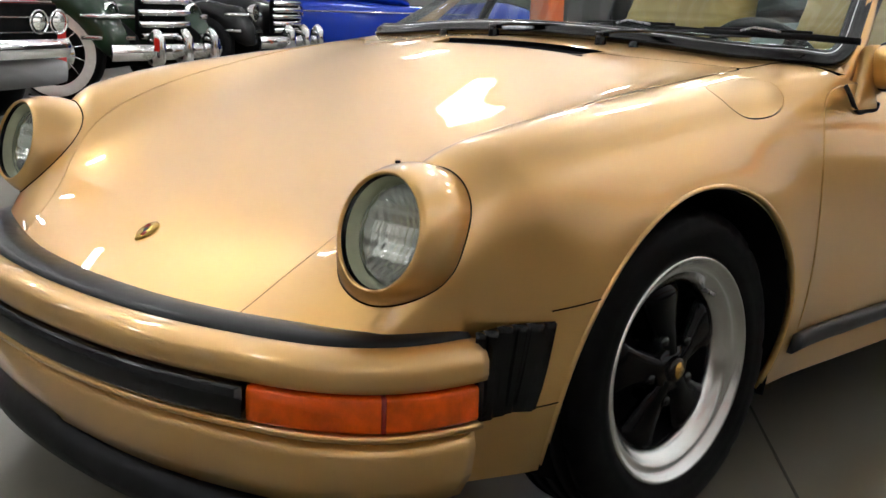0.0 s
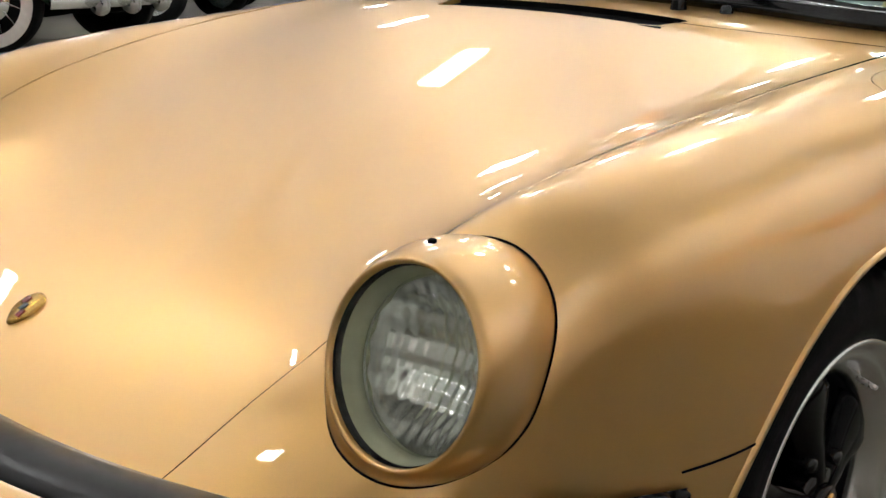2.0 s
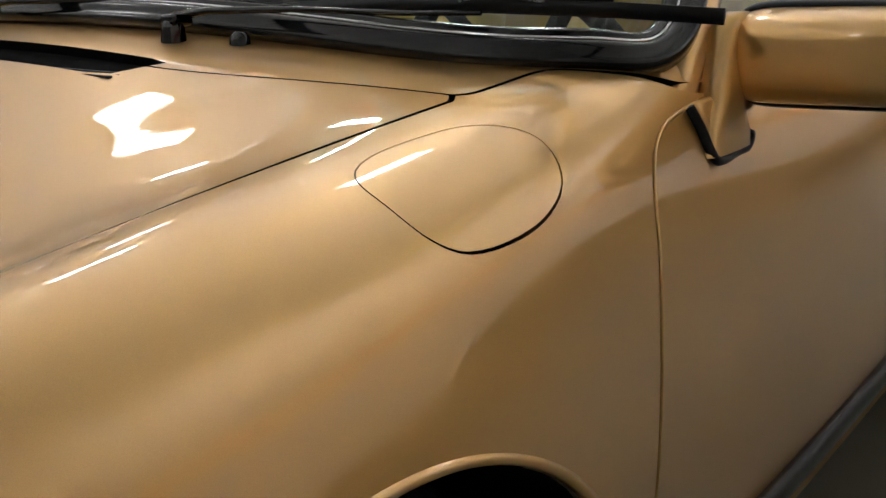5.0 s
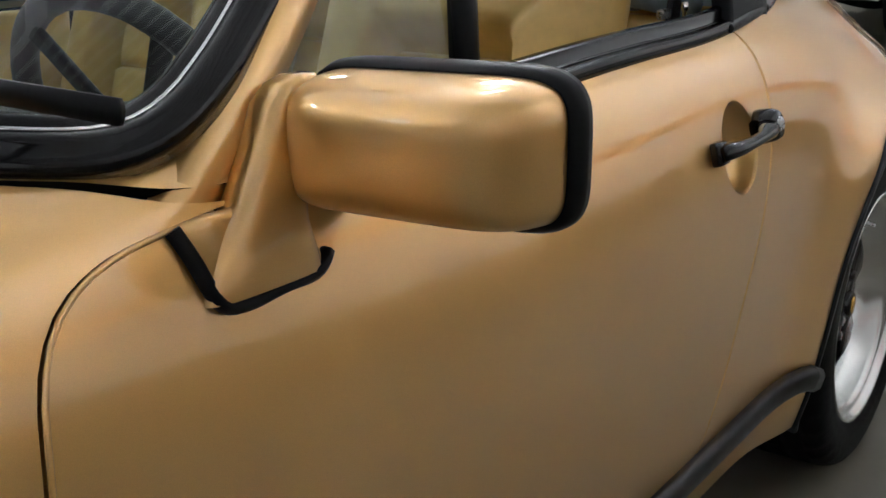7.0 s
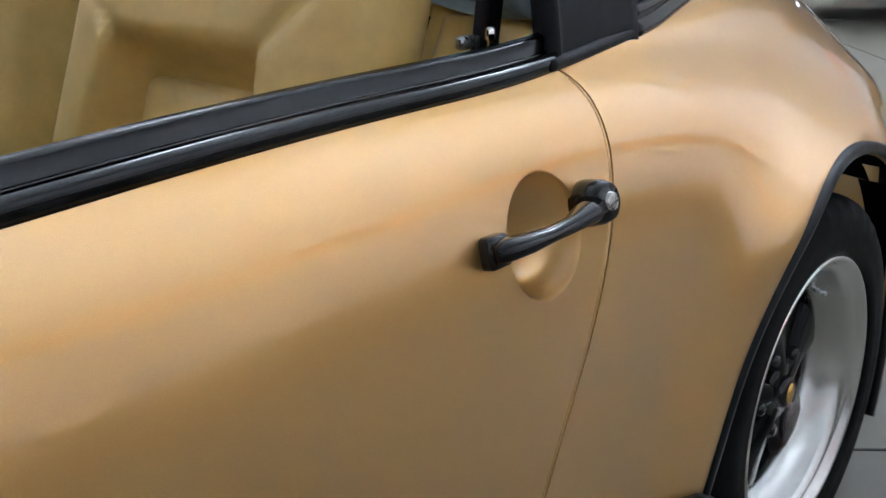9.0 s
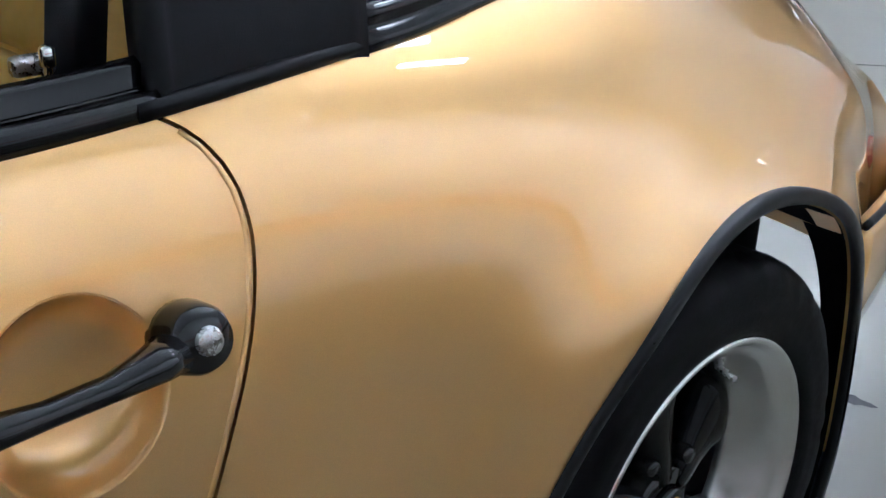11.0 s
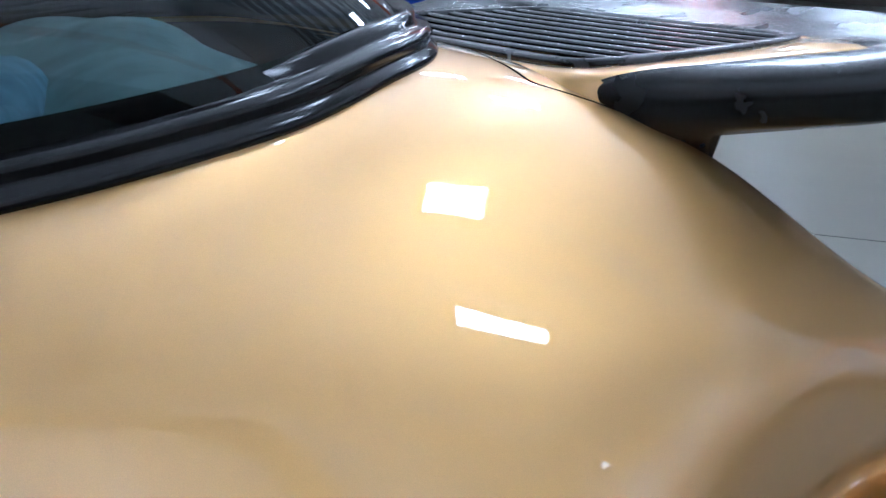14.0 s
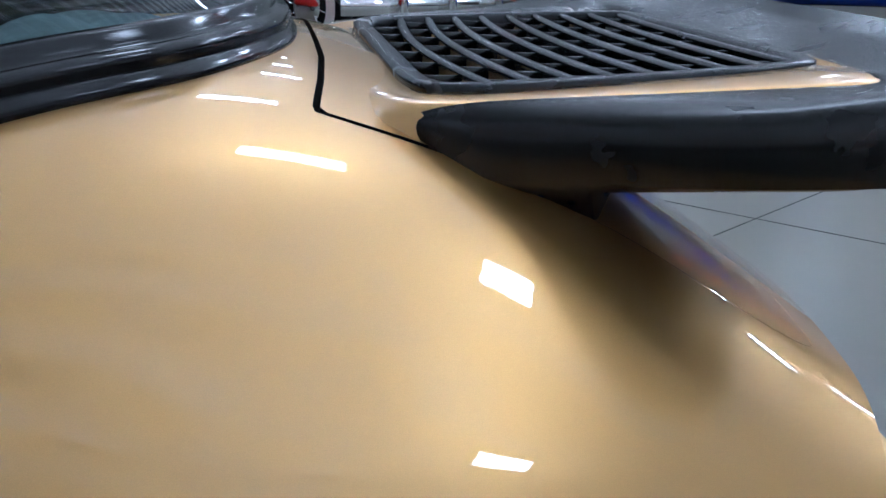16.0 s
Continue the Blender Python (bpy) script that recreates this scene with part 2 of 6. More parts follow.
def glowing(name, rgb, strength):
    m, nodes, links, b = material(name)
    b.inputs["Base Color"].default_value = (0.8, 0.8, 0.8, 1)
    b.inputs["Emission Color"].default_value = (*rgb, 1)
    b.inputs["Emission Strength"].default_value = strength
    return m


GOLD = paint("gold_metallic_paint", (0.80, 0.487, 0.158), metal=0.92, rough=0.40)
RUBBER = surface("black_rubber", (0.005, 0.005, 0.006), 0.38, vary=0.3, scale=30, relief=0.08, relief_scale=500, gloss=0.17)
RUBBER_GREY = surface("weathered_rubber", (0.008, 0.008, 0.009), 0.32, vary=0.25, scale=18, relief=0.04, relief_scale=400, gloss=0.24)
SPOILER_RUBBER = surface("spoiler_rubber", (0.006, 0.0065, 0.0075), 0.27, vary=0.15, scale=4, rough_vary=0.02, gloss=0.5)
SLAT = surface("grille_plastic", (0.012, 0.0125, 0.014), 0.26, vary=0.15, scale=6, rough_vary=0.03, gloss=0.55)
WHEEL_BLACK = surface("black_wheel_enamel", (0.002, 0.002, 0.0025), 0.08, vary=0.2, scale=30, rough_vary=0.04, gloss=0.10)
GLOSS_BLACK = surface("gloss_black_paint", (0.004, 0.004, 0.005), 0.10, vary=0.2, scale=30, rough_vary=0.04)
SEAL = surface("glossy_seal_rubber", (0.006, 0.006, 0.007), 0.14, vary=0.2, scale=30, rough_vary=0.05, gloss=0.32)
BLACK_VINYL = surface("black_vinyl", (0.007, 0.007, 0.009), 0.45, vary=0.2, scale=40, relief=0.25, relief_scale=900, gloss=0.2)
DARK = surface("dark_cavity", (0.004, 0.004, 0.004), 0.9, vary=0.3, scale=20, gloss=0.05)
TYRE = surface("tyre_rubber", (0.005, 0.005, 0.0055), 0.55, vary=0.35, scale=25, relief=0.25, relief_scale=300, gloss=0.08)
ALLOY = surface("polished_alloy", (0.70, 0.71, 0.70), 0.25, metal=1.0, vary=0.05, scale=12, rough_vary=0.05)
CHROME = surface("chrome", (0.80, 0.81, 0.82), 0.07, metal=1.0, vary=0.04, scale=15, rough_vary=0.04)
STEEL = surface("brushed_steel", (0.55, 0.55, 0.55), 0.28, metal=1.0, vary=0.08, scale=60)
BRASS = surface("gilded_enamel", (0.70, 0.42, 0.10), 0.25, metal=0.8, vary=0.15, scale=300)
RED_ENAMEL = surface("red_enamel", (0.25, 0.02, 0.015), 0.25, vary=0.15, scale=300)
CREAM = surface("cream_bucket", (0.50, 0.52, 0.36), 0.45, vary=0.08, scale=30)
LEATHER = surface("tan_leather", (0.68, 0.47, 0.15), 0.42, vary=0.12, scale=14, relief=0.25, relief_scale=700)
CARPET = surface("brown_carpet", (0.06, 0.042, 0.02), 0.95, vary=0.3, scale=120, relief=0.6, relief_scale=900)
AMBER = surface("amber_lens", (0.78, 0.105, 0.002), 0.16, vary=0.22, scale=26, relief=0.35, relief_scale=220, gloss=0.4)
RED_LENS = surface("red_lens", (0.30, 0.008, 0.008), 0.15, vary=0.2, scale=60, coat=0.8)
GLASS = glass("tinted_glass", (0.60, 0.71, 0.65))
REAR_GLASS = glass("green_tinted_glass", (0.42, 0.56, 0.55), 1.55)
LENS_GLASS = glass("headlamp_glass", (0.95, 0.97, 0.94), 1.4, 0.04)
REFLECTOR = surface("silvered_reflector", (0.93, 0.94, 0.91), 0.20, metal=0.85, vary=0.08, scale=20)
MIRROR = surface("mirror_glass", (0.9, 0.9, 0.9), 0.02, metal=1.0, vary=0.01, rough_vary=0.01)
BLUE_CLOTH = surface("blue_towelling", (0.20, 0.27, 0.36), 0.9, vary=0.25, scale=25, relief=0.6, relief_scale=250)
CLOTH = surface("pale_blue_cloth", (0.30, 0.345, 0.36), 0.9, vary=0.2, scale=20, relief=0.5, relief_scale=300)


# ---- cutting panels out of the skin ----
def curve_through(points, count, closed=False):
    """A smooth curve through points (any dimension), by chord length."""
    p = np.asarray(points, float)
    if closed:
        p = np.r_[p[-3:], p, p[:3]]
    s = np.r_[0, np.cumsum(np.linalg.norm(np.diff(p, axis=0), axis=1))]
    a, b = (s[3], s[-3]) if closed else (s[0], s[-1])
    t = np.linspace(a, b, count, endpoint=not closed)
    return np.stack([spline(s, p[:, k], t) for k in range(p.shape[1])], -1)


def inside(poly, a, b):
    """Signed distance of (a, b) to a closed polygon, positive inside."""
    poly = np.asarray(poly, float)
    q = np.stack([a, b], -1)
    best = np.full(len(q), 1e9)
    odd = np.zeros(len(q), bool)
    for p0, p1 in zip(poly, np.roll(poly, -1, 0)):
        e, w = p1 - p0, q - p0
        t = np.clip((w @ e) / max(e @ e, 1e-12), 0, 1)
        best = np.minimum(best, np.hypot(*(w - t[:, None] * e).T))
        cross = ((p0[1] <= q[:, 1]) != (p1[1] <= q[:, 1])) & (w[:, 0] < e[0] * w[:, 1] / (e[1] if abs(e[1]) > 1e-12 else 1e-12))
        odd ^= cross
    return np.where(odd, best, -best)


def skin_normal(v, u, h=1e-4):
    va, vb = np.clip(v - h, V0, V1), np.clip(v + h, V0, V1)
    ua, ub = np.clip(u - h, 0, 1), np.clip(u + h, 0, 1)
    n = np.cross(skin(vb, u) - skin(va, u), skin(v, ub) - skin(v, ua))
    return n / np.maximum(np.linalg.norm(n, axis=-1, keepdims=True), 1e-12)


class Patch:
    """Faces of the left skin in (v, u), which can be cut along the zero line of a function of place."""

    def __init__(self, rows=330, columns=104, v=(V0, V1), u=(0, 1)):
        vv, uu = np.meshgrid(np.linspace(*v, rows), np.linspace(*u, columns), indexing="ij")
        self.q = np.stack([vv.ravel(), uu.ravel()], -1)
        k = np.arange(rows * columns).reshape(rows, columns)
        self.faces = np.stack([k[:-1, :-1], k[1:, :-1], k[1:, 1:], k[:-1, 1:]], -1).reshape(-1, 4).tolist()

    def copy(self):
        other = Patch(2, 2)
        other.q, other.faces = self.q.copy(), list(self.faces)
        return other

    def keep(self, f):
        """Keeps where f(places) >= 0."""
        place = skin(self.q[:, 0], self.q[:, 1])
        val = f(place)
        good = val >= 0
        count = good[np.array([x for face in self.faces for x in face])]
        new_q, cache, faces, at = [], {}, [], 0
        base = len(self.q)

        pairs = sorted({(min(i, j), max(i, j)) for face in self.faces for i, j in zip(face, face[1:] + face[:1]) if good[i] != good[j]})
        if pairs:
            pi = np.array(pairs)
            a, b, fa, fb = self.q[pi[:, 0]], self.q[pi[:, 1]], val[pi[:, 0]].copy(), val[pi[:, 1]].copy()
            lo, hi = np.zeros(len(pi)), np.ones(len(pi))
            for _ in range(4):
                t = lo + (hi - lo) * np.clip(fa / np.where(np.abs(fa - fb) < 1e-12, 1e-12, fa - fb), 0.02, 0.98)
                m = a + t[:, None] * (b - a)
                fm = f(skin(m[:, 0], m[:, 1]))
                same = (fm >= 0) == (fa >= 0)
                lo, fa = np.where(same, t, lo), np.where(same, fm, fa)
                hi, fb = np.where(same, hi, t), np.where(same, fb, fm)
            new_q = list(a + t[:, None] * (b - a))
            cache = {p: base + n for n, p in enumerate(pairs)}

        def cut(i, j):
            return cache[(min(i, j), max(i, j))]

        for face in self.faces:
            g = count[at:at + len(face)]
            at += len(face)
            if g.all():
                faces.append(face)
            elif g.any():
                out = []
                for n, i in enumerate(face):
                    j = face[(n + 1) % len(face)]
                    if good[i]:
                        out.append(i)
                    if good[i] != good[j]:
                        out.append(cut(i, j))
                if len(out) > 2:
                    faces.append(out)
        if new_q:
            self.q = np.r_[self.q, np.array(new_q)]
        self.faces = faces
        return self

    def build(self, name, mat, parent, sides=(1, -1), lip=0.012, lift=0.0, label="", dark_lip=True):
        """One mesh with smooth normals; open edges get a lip turned inward."""
        used = sorted({i for face in self.faces for i in face})
        index = {i: n for n, i in enumerate(used)}
        q = self.q[used]
        place, normal = skin(q[:, 0], q[:, 1]), skin_normal(q[:, 0], q[:, 1])
        place = place + normal * lift
        faces = [[index[i] for i in face] for face in self.faces]
        edges = {}
        for face in faces:
            for a, b in zip(face, face[1:] + face[:1]):
                edges[(a, b)] = edges.get((a, b), 0) + 1
        rim = [(a, b) for a, b in edges if (b, a) not in edges]
        verts, norms, polys, slots = [], [], [], []
        for s in sides:
            flip = np.array([s, 1, 1])
            base = len(verts)
            verts += (place * flip).tolist()
            norms += (normal * flip).tolist()
            for face in faces:
                polys.append([base + i for i in (face if s > 0 else face[::-1])])
                slots.append(0)
            if lip:
                low = place - normal * lip
                for a, b in rim:
                    if place[a, 0] < 1e-4 and place[b, 0] < 1e-4:
                        continue
                    k = len(verts)
                    verts += [(place[i] * flip).tolist() for i in (a, b)] + [(low[i] * flip).tolist() for i in (b, a)]
                    norms += [(0, 0, 0)] * 4
                    polys.append([k + 1, k, k + 3, k + 2] if s > 0 else [k, k + 1, k + 2, k + 3])
                    slots.append(1)
        me = bpy.data.meshes.new(name)
        me.from_pydata(verts, [], polys)
        me.polygons.foreach_set("use_smooth", [True] * len(polys))
        me.normals_split_custom_set_from_vertices(norms)
        me.materials.append(mat)
        # Blackened turned-in edges give the panel gaps their shade
        me.materials.append(DARK if dark_lip else mat)
        me.polygons.foreach_set("material_index", slots)
        ob = new(name, me)
        ob.parent = parent
        return tagged(ob, label)


def settle(guess, axes, target):
    """(v, u) on the skin whose two given coordinates are the target's."""
    q, axes = np.array(guess, float), list(axes)
    for _ in range(6):
        p = skin(np.array([q[0], q[0] + 1e-4, q[0]]), np.array([q[1], q[1], q[1] - 1e-4]))[:, axes]
        off = np.asarray(target) - p[0]
        if abs(off).max() < 1e-5:
            break
        j = np.stack([(p[1] - p[0]) / 1e-4, (p[2] - p[0]) / -1e-4], 1)
        step = np.linalg.lstsq(j, off, rcond=None)[0]
        q = np.clip(q + np.clip(step, -0.1, 0.1), (V0, 0.001), (V1, 0.999))
    return q


SAMPLE_V, SAMPLE_U = np.linspace(V0, V1, 160), np.linspace(0.002, 0.998, 120)
SAMPLE = skin(SAMPLE_V[:, None], SAMPLE_U[None])


def top_at(x, y):
    """The skin's point and normal over a place of the plan (left side)."""
    d = (SAMPLE[..., 0] - x) ** 2 + (SAMPLE[..., 1] - y) ** 2 + np.where(SAMPLE[..., 2] < 0.62, 1.0, 0) * (y > -0.5)
    i, j = np.unravel_index(d.argmin(), d.shape)
    q = settle((SAMPLE_V[i], SAMPLE_U[j]), (0, 1), (x, y))
    return Vector(skin(q[:1], q[1:])[0]), Vector(skin_normal(q[:1], q[1:])[0])


def side_at(y, z):
    """The skin's point and normal at a place of the side view (left side)."""
    d = (SAMPLE[..., 1] - y) ** 2 + (SAMPLE[..., 2] - z) ** 2 + np.where(SAMPLE[..., 0] < 0.5, 1.0, 0)
    i, j = np.unravel_index(d.argmin(), d.shape)
    q = settle((SAMPLE_V[i], SAMPLE_U[j]), (1, 2), (y, z))
    return Vector(skin(q[:1], q[1:])[0]), Vector(skin_normal(q[:1], q[1:])[0])


# ---- the gold sports car ----
car = empty("sports_car", "gold metallic open-window sports coupe with black trim on the hall floor", "car")
FRONT_AXLE, REAR_AXLE, AXLE_Z = 0.004, 2.215, 0.314
ARCH_F, ARCH_R = (-0.012, 0.315, 0.362), (2.225, 0.315, 0.382)
GAP = 0.0048

# plan of the cabin opening: windscreen base, window sills, wrapped rear glass
SILL_LINE = [(0.737, 0.66), (0.738, 0.89), (0.733, 1.1), (0.73, 1.34), (0.724, 1.56), (0.700, 1.75), (0.680, 1.85), (0.651, 1.95), (0.606, 2.1), (0.571, 2.2), (0.532, 2.29), (0.452, 2.40), (0.375, 2.48), (0.27, 2.535), (0.13, 2.567), (0.0, 2.575)]
SCREEN_LINE = [(0.0, 0.395), (0.25, 0.405), (0.45, 0.42), (0.58, 0.437), (0.66, 0.465), (0.70, 0.51), (0.718, 0.58), (0.727, 0.64)]
sill_curve = curve_through(SILL_LINE, 90)
screen_curve = curve_through(SCREEN_LINE, 40)
CABIN = np.r_[[(-0.2, 0.395)], screen_curve, sill_curve, [(-0.2, 2.575)]]

DOOR = np.r_[
    curve_through([(0.70, 0.99), (0.62, 0.848), (0.545, 0.842), (0.487, 0.832), (0.452, 0.812), (0.434, 0.785), (0.424, 0.74), (0.416, 0.68), (0.412, 0.60), (0.412, 0.45), (0.414, 0.335)][1:], 40),
    [(0.425, 0.318), (0.44, 0.312), (1.40, 0.318), (1.432, 0.328)],
    curve_through([(1.45, 0.35), (1.478, 0.41), (1.535, 0.565), (1.566, 0.64), (1.587, 0.69), (1.609, 0.74), (1.622, 0.78), (1.628, 0.815), (1.622, 0.849), (1.607, 0.87), (1.575, 0.889)], 40),
    [(1.56, 1.2), (0.62, 1.2)]]
BONNET_SIDE = curve_through([(0.396, -0.775), (0.41, -0.74), (0.43, -0.69), (0.455, -0.648), (0.487, -0.605), (0.525, -0.50), (0.562, -0.33), (0.59, -0.16), (0.612, 0.0), (0.625, 0.12), (0.637, 0.25), (0.642, 0.30)], 50)
BONNET_REAR = curve_through([(0.632, 0.318), (0.56, 0.315), (0.45, 0.29), (0.34, 0.262), (0.2, 0.258), (0.0, 0.258)], 24)
BONNET = np.r_[[(-0.3, -1.0), (0.396, -1.0)], BONNET_SIDE, BONNET_REAR, [(-0.3, 0.258)]]
COWL = np.r_[BONNET_REAR[::-1], curve_through([(0.645, 0.33), (0.652, 0.40), (0.66, 0.437), (0.69, 0.463), (0.715, 0.50), (0.735, 0.555), (0.742, 0.63)], 20), [(0.60, 0.70), (-0.3, 0.7), (-0.3, 0.258)]]
FLAP = curve_through([(0.700, 0.103), (0.730, 0.098), (0.752, 0.104), (0.765, 0.122), (0.771, 0.15), (0.773, 0.19), (0.772, 0.235), (0.767, 0.272), (0.758, 0.292), (0.74, 0.298), (0.715, 0.285), (0.69, 0.25), (0.68, 0.20), (0.68, 0.14)], 60, True)
LID = np.r_[[(-0.3, 2.604), (0.2, 2.602), (0.32, 2.595), (0.399, 2.587)], curve_through([(0.403, 2.589), (0.408, 2.615), (0.412, 2.65), (0.42, 2.75), (0.425, 2.9), (0.42, 3.0), (0.40, 3.045), (0.36, 3.055)], 30), [(-0.3, 3.06)]]
VENT = [(-0.17, 0.214), (0.284, 0.219), (0.316, 0.280), (-0.17, 0.280)]
HEAD_AT, HEAD_AXIS = Vector((0.641, -0.642, 0.638)), Vector((0.0, -1.0, 0.26)).normalized()


def arch(a):
    return lambda p: np.hypot(p[:, 1] - a[0], p[:, 2] - a[1]) - a[2]


HEAD_EDGE = [(-180, 0.126), (-135, 0.124), (-90, 0.117), (-60, 0.094), (-30, 0.075), (0, 0.067), (30, 0.075), (60, 0.100), (85, 0.119), (115, 0.124), (145, 0.126), (180, 0.126)]
EDGE_ANGLES = np.arange(-180, 181)
raw = np.interp(np.arange(-240, 241), [e[0] - 360 for e in HEAD_EDGE] + [e[0] for e in HEAD_EDGE[1:]] + [e[0] + 360 for e in HEAD_EDGE[1:]], [e[1] for e in HEAD_EDGE] + [e[1] for e in HEAD_EDGE[1:]] * 2)
weights = np.exp(-(np.arange(-60, 61) / 18.0) ** 2)
EDGE_RADII = np.convolve(raw, weights / weights.sum(), "valid")


def head_hole(p, wider=0.0):
    w = p - np.array(HEAD_AT)
    z = np.array(HEAD_AXIS)
    x = np.array((1.0, 0, 0)) - z * z[0]
    x /= np.linalg.norm(x)
    y = np.cross(z, x)
    a = np.degrees(np.arctan2(w @ y, w @ x))
    off = np.hypot(w @ y, w @ x)
    edge = np.interp(a, EDGE_ANGLES, EDGE_RADII)
    return np.where(np.abs(w @ z) < 0.3, off - edge - wider, 1.0)


def side_only(f):
    return lambda p: np.where(p[:, 0] > 0.5, f(p), -1.0)


in_door = side_only(lambda p: inside(DOOR, p[:, 1], p[:, 2]))
in_bonnet = lambda p: np.where(p[:, 2] > 0.4, inside(BONNET, p[:, 0], p[:, 1]), -1.0)
in_cowl = lambda p: np.where(p[:, 2] > 0.75, inside(COWL, p[:, 0], p[:, 1]), -1.0)
in_flap = lambda p: np.where(p[:, 2] > 0.7, inside(FLAP, p[:, 0], p[:, 1]), -1.0)
in_lid = lambda p: np.where(p[:, 2] > 0.55, inside(LID, p[:, 0], p[:, 1]), -1.0)
in_cabin = lambda p: np.where(p[:, 2] > 0.7, inside(CABIN, p[:, 0], p[:, 1]), -1.0)
in_vent = lambda p: np.where(p[:, 2] > 0.7, inside(VENT, p[:, 0], p[:, 1]), -1.0)

whole = Patch()
whole.keep(arch(ARCH_F)).keep(arch(ARCH_R)).keep(lambda p: -in_cabin(p)).keep(head_hole)
shell = whole.copy()
def bonnet_gap(p):
    return GAP * (0.16 + 0.75 * smoothstep(-0.12, 0.10, p[:, 1]))


def lid_gap(p):
    return GAP * (0.83 - 0.75 * smoothstep(2.66, 2.80, p[:, 1]))


for f in (in_door, in_bonnet, in_cowl, in_flap, in_lid):
    shell.keep(lambda p, f=f: -f(p) - (bonnet_gap(p) if f in (in_bonnet, in_cowl) else GAP / (8 if f is in_flap else 3.2) if f is not in_lid else lid_gap(p)))
body = shell.build("body", GOLD, car, label="gold metallic wings and sides with a deep clear coat", dark_lip=False)
for f, name in ((in_bonnet, "bonnet"), (in_cowl, "cowl_panel")):
    piece = whole.copy().keep(lambda p: f(p) - GAP * (0.12 + 0.21 * smoothstep(-0.25, 0.12, p[:, 1])))
    piece.keep(lambda p: -in_vent(p))
    piece.build(name, GOLD, car, label="gold bonnet" if f is in_bonnet else "")
whole.copy().keep(lambda p: in_vent(p) - 0.0008).build("cowl_vent", DARK, car, lip=-0.0085, lift=-0.010, label="black fresh-air slot before the windscreen")
whole.copy().keep(lambda p: in_vent(p) + 0.0005).keep(lambda p: p[:, 0] - 0.19).build("vent_blank", GOLD, car, sides=(-1,), lip=0.008, label="gold blank closing the end of the air slot", dark_lip=False)
whole.copy().keep(lambda p: in_flap(p) - GAP / 8).build("fuel_flap", GOLD, car, sides=(1,))
whole.copy().keep(lambda p: in_flap(p) - GAP / 8).build("wing_patch", GOLD, car, sides=(-1,))
whole.copy().keep(lambda p: in_lid(p) - lid_gap(p) * 0.6).build("engine_lid", GOLD, car)
HANDLE_Y, HANDLE_Z = 1.488, 0.745
recess_hole = side_only(lambda p: 0.0595 - np.hypot(p[:, 1] - HANDLE_Y, p[:, 2] - HANDLE_Z))
doors = []
for s in (1, -1):
    d = whole.copy().keep(lambda p: in_door(p) - GAP / 3.2).keep(lambda p: -recess_hole(p))
    doors.append(d.build("door", GOLD, car, sides=(s,), dark_lip=False))

# black sheet under the skin stands in for shade, seen only through the gaps
gap_shade = Patch(120, 60)
gap_shade.keep(arch((*ARCH_F[:2], ARCH_F[2] + 0.004))).keep(arch((*ARCH_R[:2], ARCH_R[2] + 0.004))).keep(lambda p: -in_cabin(p) - 0.01)
gap_shade.keep(lambda p: -recess_hole(p) - 0.02).keep(lambda p: head_hole(p, 0.035)).keep(lambda p: 2.72 - p[:, 1])
gap_shade.build("gap_shade_sheet", DARK, car, lip=0, lift=-0.016)


def on_side(points, lift=0.0):
    out = []
    for y, z in points:
        p, n = side_at(y, z)
        out.append((p + n * lift, n))
    return out


def mirrored(bm):
    other = bm.copy()
    bmesh.ops.scale(other, vec=(-1, 1, 1), verts=other.verts)
    bmesh.ops.reverse_faces(other, faces=other.faces)
    return other


def pair(name, bm, mat, parent, label=""):
    """The same part on the car's left and right."""
    two = mirrored(bm)
    parents = parent if isinstance(parent, (list, tuple)) else (parent, parent)
    return part(name, bm, mat, parents[0], label), part(name, two, mat, parents[1], label)


# door handles in their dished recess
p, n = side_at(HANDLE_Y, HANDLE_Z)
rows = []
for k in range(40):
    a = 2 * math.pi * k / 40
    row = []
    for r, d in ((0.0605, -0.0004), (0.0590, 0.0006), (0.0570, 0.005), (0.054, 0.012), (0.047, 0.023), (0.033, 0.031), (0.015, 0.034), (0.001, 0.0345)):
        q, m = side_at(HANDLE_Y + r * math.cos(a), HANDLE_Z + r * math.sin(a))
        row.append(q - n * d)
    rows.append(row)
bm = grid_mesh(rows, closed_v=True)
bmesh.ops.recalc_face_normals(bm, faces=bm.faces)
if sum((f.normal.dot(n) for f in bm.faces)) < 0:
    bmesh.ops.reverse_faces(bm, faces=bm.faces)
pair("handle_recess", bm, GOLD, doors)
grip = [(1.393, 0.751), (1.407, 0.752), (1.427, 0.752), (1.457, 0.7525), (1.496, 0.754), (1.527, 0.757), (1.541, 0.759)]
lifts = [0.010, 0.017, 0.022, 0.026, 0.027, 0.024, 0.020]
path = [side_at(y, z)[0] + side_at(y, z)[1] * h for (y, z), h in zip(grip, lifts)]
bm = tube(path, [0.013, 0.0145, 0.013, 0.010, 0.0105, 0.015, 0.017], 10, flat=0.75)
foot = side_at(1.403, 0.751)
base = side_at(1.561, 0.761)
b2 = lathe([(-0.004, 0.0), (-0.004, 0.023), (0.006, 0.024), (0.022, 0.022), (0.030, 0.018), (0.0305, 0.0)], 24, "z")
turn = base[1].to_track_quat("Z", "Y").to_matrix().to_4x4()
moved(b2, Matrix.Translation(base[0]) @ turn)
b3 = box(0.03, 0.03, 0.02, bevel=0.005)
moved(b3, Matrix.Translation(foot[0] + foot[1] * 0.004) @ foot[1].to_track_quat("Z", "Y").to_matrix().to_4x4())
